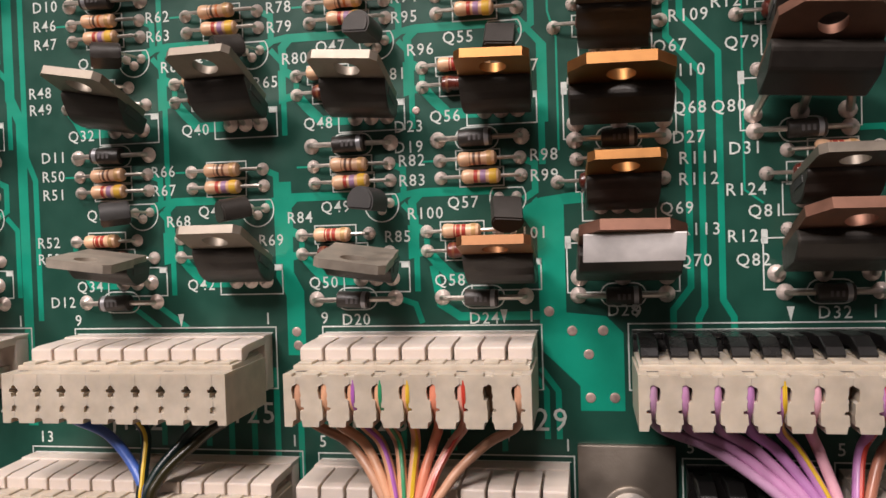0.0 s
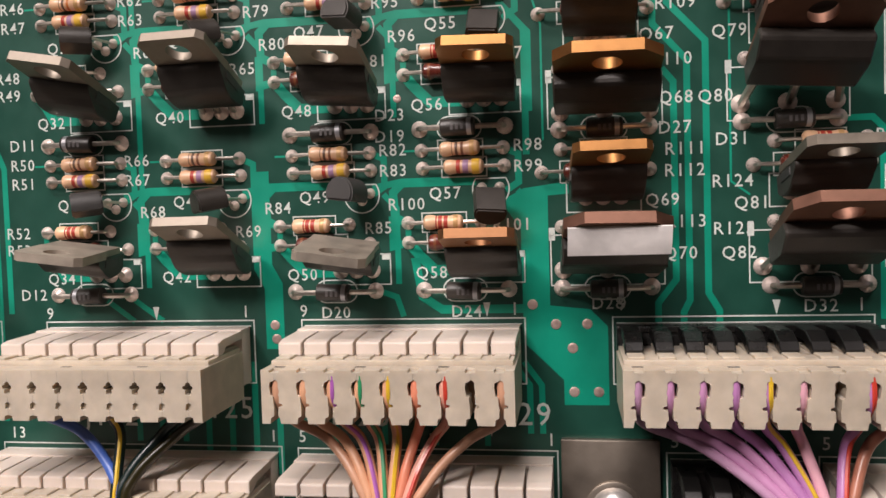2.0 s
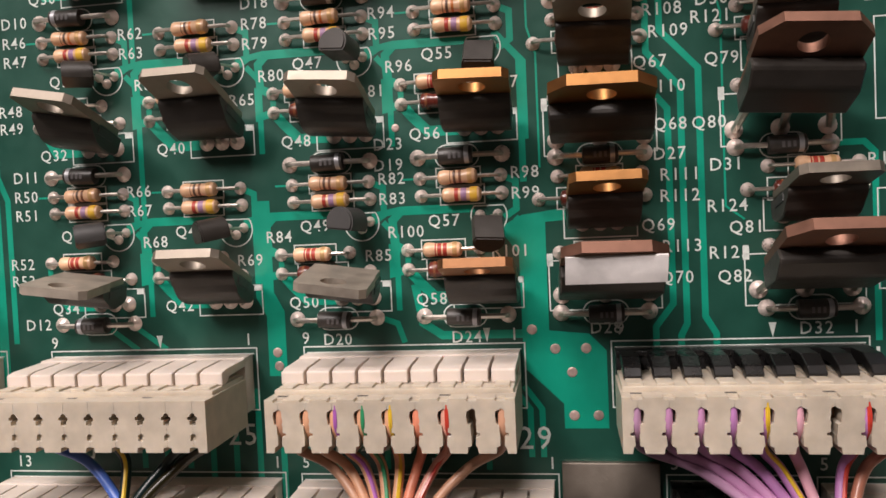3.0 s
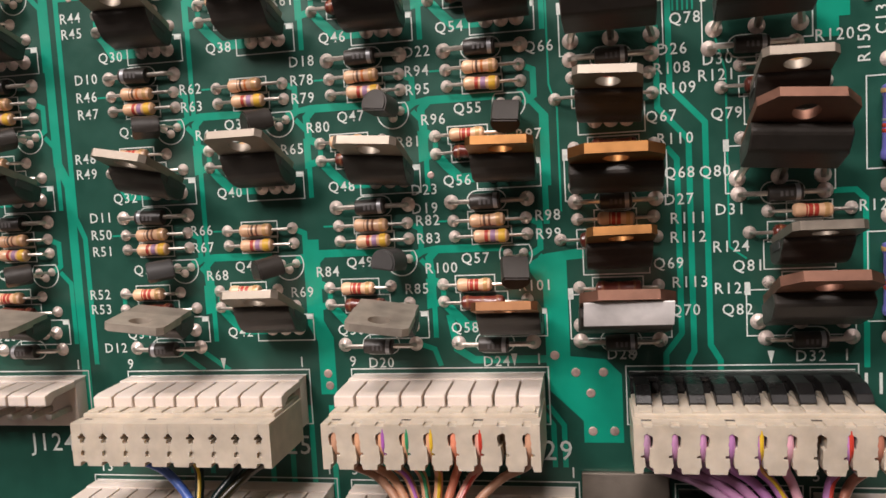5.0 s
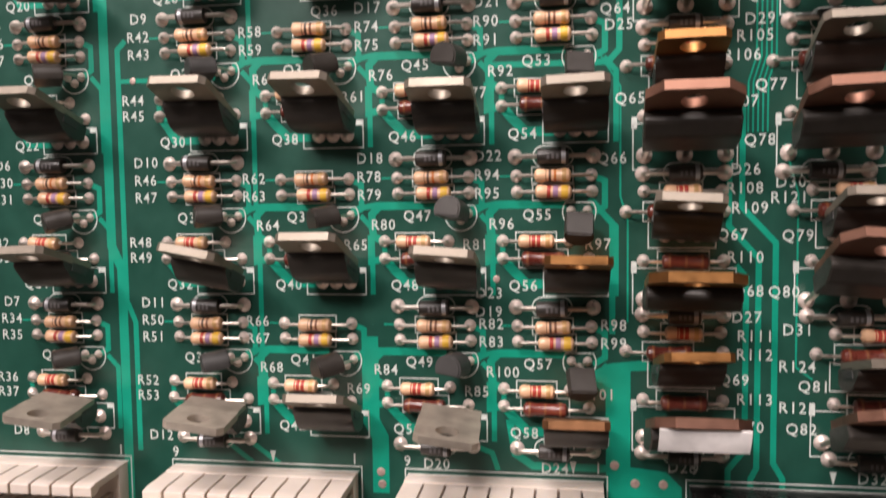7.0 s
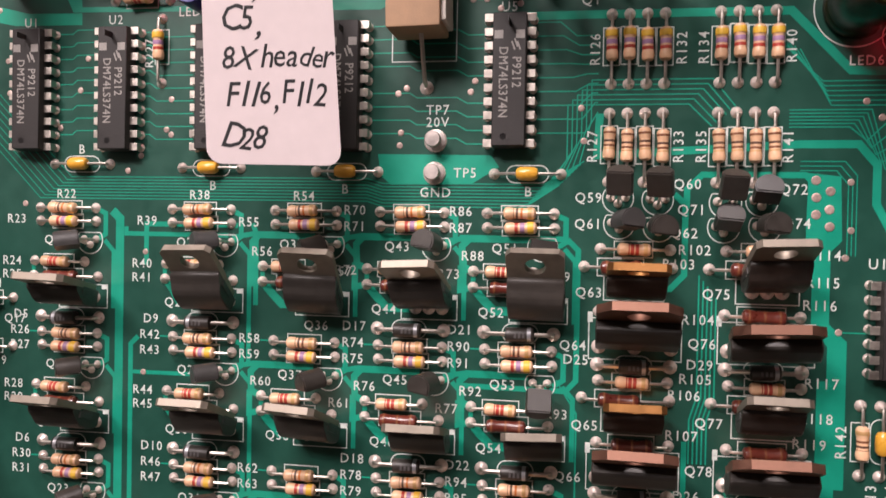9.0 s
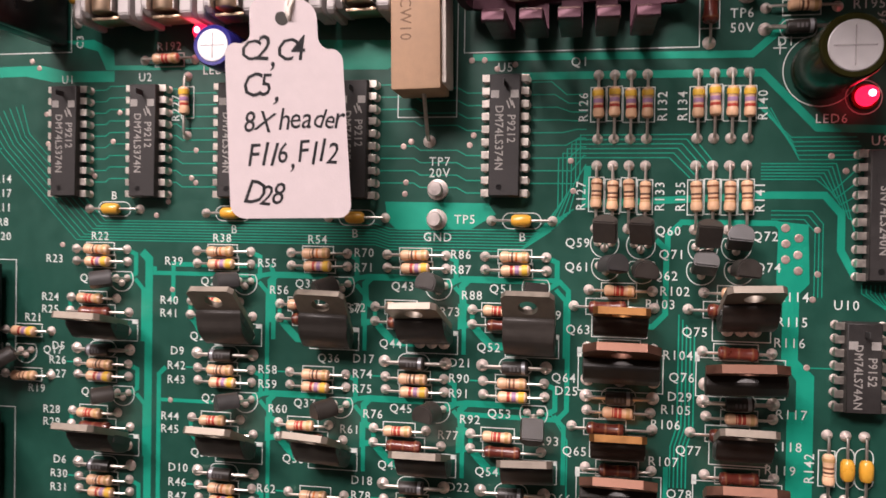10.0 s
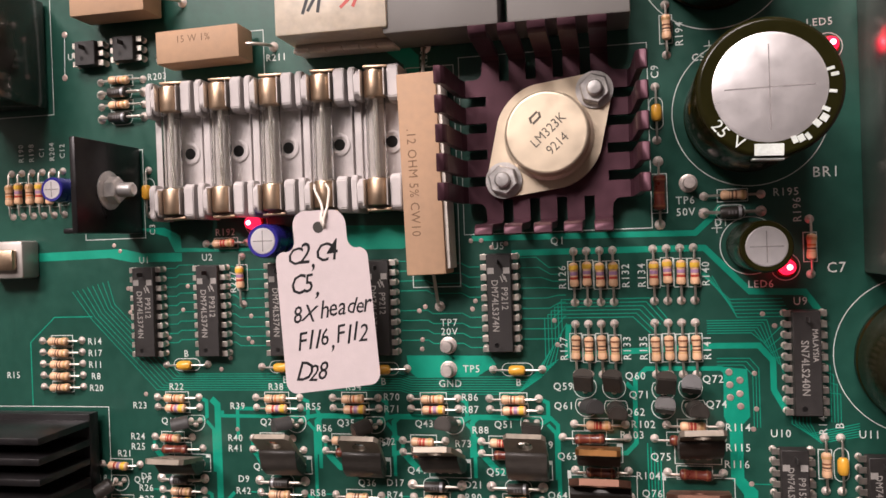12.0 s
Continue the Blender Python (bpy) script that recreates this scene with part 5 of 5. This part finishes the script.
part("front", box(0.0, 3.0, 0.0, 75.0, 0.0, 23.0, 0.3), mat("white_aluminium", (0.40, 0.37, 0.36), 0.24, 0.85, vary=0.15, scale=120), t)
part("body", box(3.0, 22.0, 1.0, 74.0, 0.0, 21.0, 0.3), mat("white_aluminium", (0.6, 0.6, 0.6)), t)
t = thing("fuse_clip", -150.0, 136.4, 0, "shiny metal fuse clip at the board's edge", "fuse clip")
part("clip", box(0, 14.0, 0.0, 10.4, 0.0, 7.0, 0.8), CLIPBASE, t)
part("channel", box(2.0, 12.4, 2.4, 8.0, 7.0, 9.0, 0.6), CAP, t)
for text, u, v in (("R224", -22.6, 190.0),):
    label(text, u, v, 90)

# ---- printed copper ----
# per cell: emitter hook, base links and collector runs
for col, (ux, skew, *_r) in COLS.items():
    for row in (1, 2, 3, 4):
        z = ROWZ[row]
        x = ux + skew * (80.5 - z)
        s = 1.0 if col in "AB" else 0.0
        trace([(x - 2.2 + s, z - 17.1), (x - 0.6 + s, z - 19.0), (x + 1.8, z - 21.4), (x + 7.4, z - 21.4)], 1.6)
        trace([(x - 2.2 + s, z - 14.1), (x - 2.2 + s, z - 17.1)], 0.9)
        trace([(x + 12.6, z - 3.2), (x + 14.8, z - 4.2), (x + 14.8, z - 8.4), (x + 12.9, z - 9.6)], 1.0)
        if col in "CDE":
            trace([(x - 2.4, z - 14.1), (x - 4.2, z - 13.2), (x - 4.4, z - 9.4), (x - 3.0, z - 8.0), (x + 8.4, z - 8.0)], 1.3)
            trace([(x - 2.2, z - 17.1), (x - 4.6, z - 17.6), (x - 4.6, z - 13.0)], 1.2)
        if col not in "AE":
            trace([(x + 12.9, z - 8.6), (x + 17.4, z - 7.8), (x + 27.0, z - 7.8)], 1.0)
        low = 33.2 if col == "B" and row < 4 else 23.4
        trace([(x + 14.6, z - 9.6), (x + 16.6, z - 11.8), (x + 16.6, z - low)], 0.9)
        trace([(x, z - 3.2), (x - 2.6, z - 3.2)], 0.3) if row > 1 else None
# long runs between the columns
trace([(-84.9, 102.2), (-83.2, 100.6), (-83.2, 40.0), (-81.4, 36.0), (-81.4, -16.0)], 1.8)
trace([(-79.0, 77.0), (-80.6, 75.4), (-80.6, 30.0), (-79.0, 26.0), (-79.0, 2.0)], 1.0)
trace([(-77.4, 91.4), (-77.4, 99.6), (-58.0, 99.6)], 1.0)
trace([(-81.8, 99.0), (-81.8, 97.6), (-60.0, 97.6)], 0.9)
trace([(-80.4, 69.8), (-62.0, 69.8)], 0.8)
trace([(6.0, 98.0), (8.0, 96.0), (8.0, 72.0), (6.2, 70.0), (-14.0, 70.2)], 1.0)
trace([(-55.0, 100.0), (-54.2, 98.0), (-54.2, 84.0)], 1.0)
trace([(-14.0, 98.0), (6.0, 98.0)], 1.0)
trace([(26.6, 36.6), (28.2, 34.6), (28.2, 6.0), (25.6, 2.6), (25.6, -1.0)], 0.95)
trace([(25.4, 56.0), (25.4, 43.0), (30.1, 37.6), (30.1, 3.0), (29.2, 1.2), (29.2, -1.0)], 0.95)
trace([(27.4, 62.0), (27.4, 46.0), (32.7, 40.2), (32.7, 4.0), (34.2, 1.4), (34.2, -1.0)], 0.95)
for k in range(5):
    trace([(29.4 + 0.75 * k, 92.0 - k), (29.4 + 0.75 * k, 70.0), (28.2 + 0.75 * k, 66.0), (28.2 + 0.75 * k, 58.0)], 0.28)
trace([(24.8, 106.5), (26.8, 104.6), (26.8, 92.0), (24.4, 89.4), (20.0, 89.4)], 1.1)
trace([(3.2, 47.8), (6.9, 43.5), (6.9, 25.0)], 1.0)
trace([(4.4, 72.0), (8.2, 66.0), (8.2, 48.0), (9.4, 44.0), (9.4, 27.0)], 0.3)
trace([(49.9, 28.3), (55.0, 28.3), (56.4, 26.8), (56.4, 0.0)], 0.9)
trace([(33.8, 56.0), (36.0, 48.0), (36.0, 20.0), (38.6, 18.0)], 0.3)
trace([(51.2, 52.0), (51.2, 74.0)], 3.2)
trace([(59.5, 48.2), (64.0, 48.2), (66.0, 46.0), (66.0, -2.0)], 1.2)
area([(2.9, 18.2), (6.4, 20.0), (13.0, 20.8), (13.0, 19.0), (9.9, 18.8), (9.9, 2.4), (15.8, 1.8), (18.3, -0.8), (18.3, -12.6), (11.7, -12.6), (11.7, -8.8), (7.2, -4.4), (5.9, -3.2), (5.8, 14.0)])
for u, v in ((7.3, 2.6), (10.7, -0.4), (15.3, -0.4), (13.1, -4.0), (13.2, -10.6), (16.8, -10.6), (-33.2, -0.2), (-33.0, -2.4)):
    pad(u, v, 0.8)
trace([(-33.2, -4.0), (-33.2, 6.0), (-34.8, 9.0), (-34.8, 24.0)], 3.0)
for k in range(4):
    trace([(-61.0 + 4 * k, -8.0), (-61.0 + 4 * k, -19.0)], 1.0)
    trace([(-45.0 + 4 * k, -6.0), (-45.0 + 4 * k, -24.0)], 1.0)
    trace([(-24.0 + 8 * k, -8.0), (-24.0 + 8 * k, -19.0)], 0.9)
    trace([(4.0 + 1.8 * k, -6.0), (6.6 + 1.8 * k, -9.6), (6.6 + 1.8 * k, -17.0)], 0.9) if k < 2 else None
trace([(-61.6, 4.0), (-57.0, 0.6)], 0.9)
trace([(-57.6, 4.6), (-52.0, 0.6)], 0.9)
trace([(-16.2, 5.0), (-13.4, 4.0), (-12.4, 1.0)], 0.9)
trace([(-10.4, 10.0), (-9.4, 4.0), (-6.4, 2.0), (7.0, 2.0)], 1.3)
# wide ground band and pads under the capacitors
area([(-105.0, 149.0), (-96.0, 146.4), (-94.0, 142.2), (-30.0, 141.0), (-28.0, 142.0), (-28.0, 147.0), (-60.0, 148.0), (-70.0, 142.8), (-92.0, 143.2), (-92.2, 146.6), (-97.0, 149.0)], 0.033)
area([(-150.0, 143.0), (-110.0, 143.6), (-104.0, 142.2), (-92.0, 142.0), (-92.0, 139.6), (-107.0, 139.8), (-114.0, 141.2), (-150.0, 140.6)], 0.034)
area([(-30.0, 113.6), (-8.4, 113.4), (-6.8, 111.2), (-12.0, 108.0), (-27.4, 107.8), (-29.4, 109.6)], 0.034)
area([(-28.0, 150.0), (-28.0, 188.0), (-33.0, 192.0), (-30.0, 196.0), (-24.0, 190.0), (-24.0, 150.0)], 0.034)
trace([(-12.0, 143.0), (42.0, 142.4), (46.0, 146.0), (48.0, 148.6)], 1.4)
trace([(-2.0, 139.0), (8.0, 139.0), (44.0, 138.8), (54.0, 128.2), (66.0, 127.8), (70.0, 122.0)], 1.5)
trace([(11.4, 121.0), (11.0, 113.4), (46.0, 115.4), (55.6, 115.4), (58.6, 111.8), (58.6, 105.0), (61.0, 100.4)], 1.4)
trace([(27.0, 104.0), (27.0, 107.4), (29.6, 110.0), (47.0, 110.0), (48.6, 108.4)], 1.1)
area([(47.4, 110.4), (52.8, 109.8), (53.2, 98.6), (51.4, 96.6), (51.4, 84.0), (54.4, 81.0), (54.4, 55.0), (51.2, 55.0), (51.2, 80.0), (48.4, 84.0), (48.4, 95.6), (47.2, 98.6)], 0.034)
# fine bus lines
for k in range(8):
    z = 104.6 + 0.62 * k
    trace([(-126.0 + 1.6 * k, 132.0 + 0.4 * k), (-120.0 + 1.0 * k, 124.0 + 0.62 * k), (-101.0 + 1.0 * k, z), (-32.0, z), (-29.0, z - 0.9), (-2.0 + 0.5 * k, z - 0.9), (4.4 + 0.62 * k, z + 3.4)], 0.2)
for k in range(6):
    trace([(1.4 + 1.3 * k, 107.0 + k), (5.6 + 0.85 * k, 112.6 + 1.4 * k), (5.6 + 0.85 * k, 122.6 + 0.9 * k), (27.0 + 0.8 * k, 122.6 + 0.9 * k), (31.0 + 0.8 * k, 118.6 + 0.7 * k)], 0.22)
for k in range(9):
    z = 137.8 - 2.54 * k
    trace([(-0.4, z), (4.0 + 0.6 * k, z), (7.0 + 0.5 * k, z - 2.6 + 0.8 * k), (11.0, z - 2.6 + 0.8 * k)], 0.22)
    trace([(-32.4, z), (-24.0, z), (-22.6, z - 0.9), (-15.0, z - 0.9), (-13.0, z - 2.0), (-9.4, z - 2.0)], 0.22) if k != 4 else None
    trace([(-99.0, z), (-94.0, z), (-93.0, z + 0.8), (-88.6, z + 0.8)], 0.2)
    trace([(-80.2, z), (-77.0, z), (-75.6, z - 1.0), (-67.8, z - 1.0)], 0.2)
for k in range(6):
    trace([(41.0 + 0.9 * k, 134.6 - 0.5 * k), (49.4 + 0.3 * k, 126.4 - 0.85 * k), (61.0 + 0.4 * k, 126.4 - 0.85 * k)], 0.2)
    trace([(44.0, 118.4 + 0.6 * k), (54.0 + 0.7 * k, 118.4 + 0.6 * k), (56.8 + 0.75 * k, 116.0 - 1.2 * k), (61.2, 120.4 - 2.54 * k)], 0.22)
    trace([(46.0, 112.4 - 0.8 * k), (53.4 - 0.7 * k, 112.4 - 0.8 * k), (55.4 - 0.7 * k, 110.0 - 0.8 * k), (55.4 - 0.7 * k, 96.0)], 0.18) if k < 3 else None
    trace([(62.4 + 0.8 * k, 98.6), (62.4 + 0.8 * k, 97.0), (66.0 + 0.5 * k, 94.6 - 0.4 * k), (77.0, 97.2 - 0.6 * k)], 0.2)
    trace([(69.4, 112.0 - 2.54 * k), (71.0 + 0.7 * k, 110.6 - 2.2 * k), (71.0 + 0.7 * k, 97.4)], 0.16) if k < 4 else None
trace([(53.0, 82.6), (58.0, 82.6)], 0.22)
trace([(-120.0, 125.0), (-132.0, 125.0), (-140.0, 118.0), (-140.0, 100.0)], 0.3)
for u, v in ((53.0, 82.6), (53.8, 95.6), (54.6, 100.4), (54.4, 108.8), (56.6, 122.8), (59.2, 120.0), (-108.6, 132.6), (-108.2, 126.0), (-90.6, 132.8), (-92.2, 126.4), (-77.8, 69.8),
             (-72.4, 124.4), (-73.4, 118.4), (-72.4, 117.4), (-96.6, 118.8), (-78.8, 113.2), (-81.6, 110.2), (-24.6, 126.0), (-26.2, 125.0), (-25.6, 117.6), (-25.8, 115.2), (-11.6, 127.2), (-12.4, 125.2), (-12.4, 34.2),
             (-104.4, 103.4), (-112.4, 144.6), (-110.6, 143.0), (-7.0, 140.6), (-3.4, 141.4), (-12.2, 142.4), (-9.6, 142.4), (-26.6, 141.4), (8.0, 122.0), (8.6, 116.0), (-77.6, 94.0)):
    pad(u, v, 0.62)

# ---- the printed layers, last ----
for layer, name, material in (("copper", "copper_layer", TRACE), ("silk", "silkscreen_layer", SILK)):
    verts, faces = LINES[layer]
    data = bpy.data.meshes.new(name)
    data.from_pydata(verts, [], faces)
    data.materials.append(material)
    ob = new(name, data)
    ob.parent = board
    tagged(ob, kind="stuff")
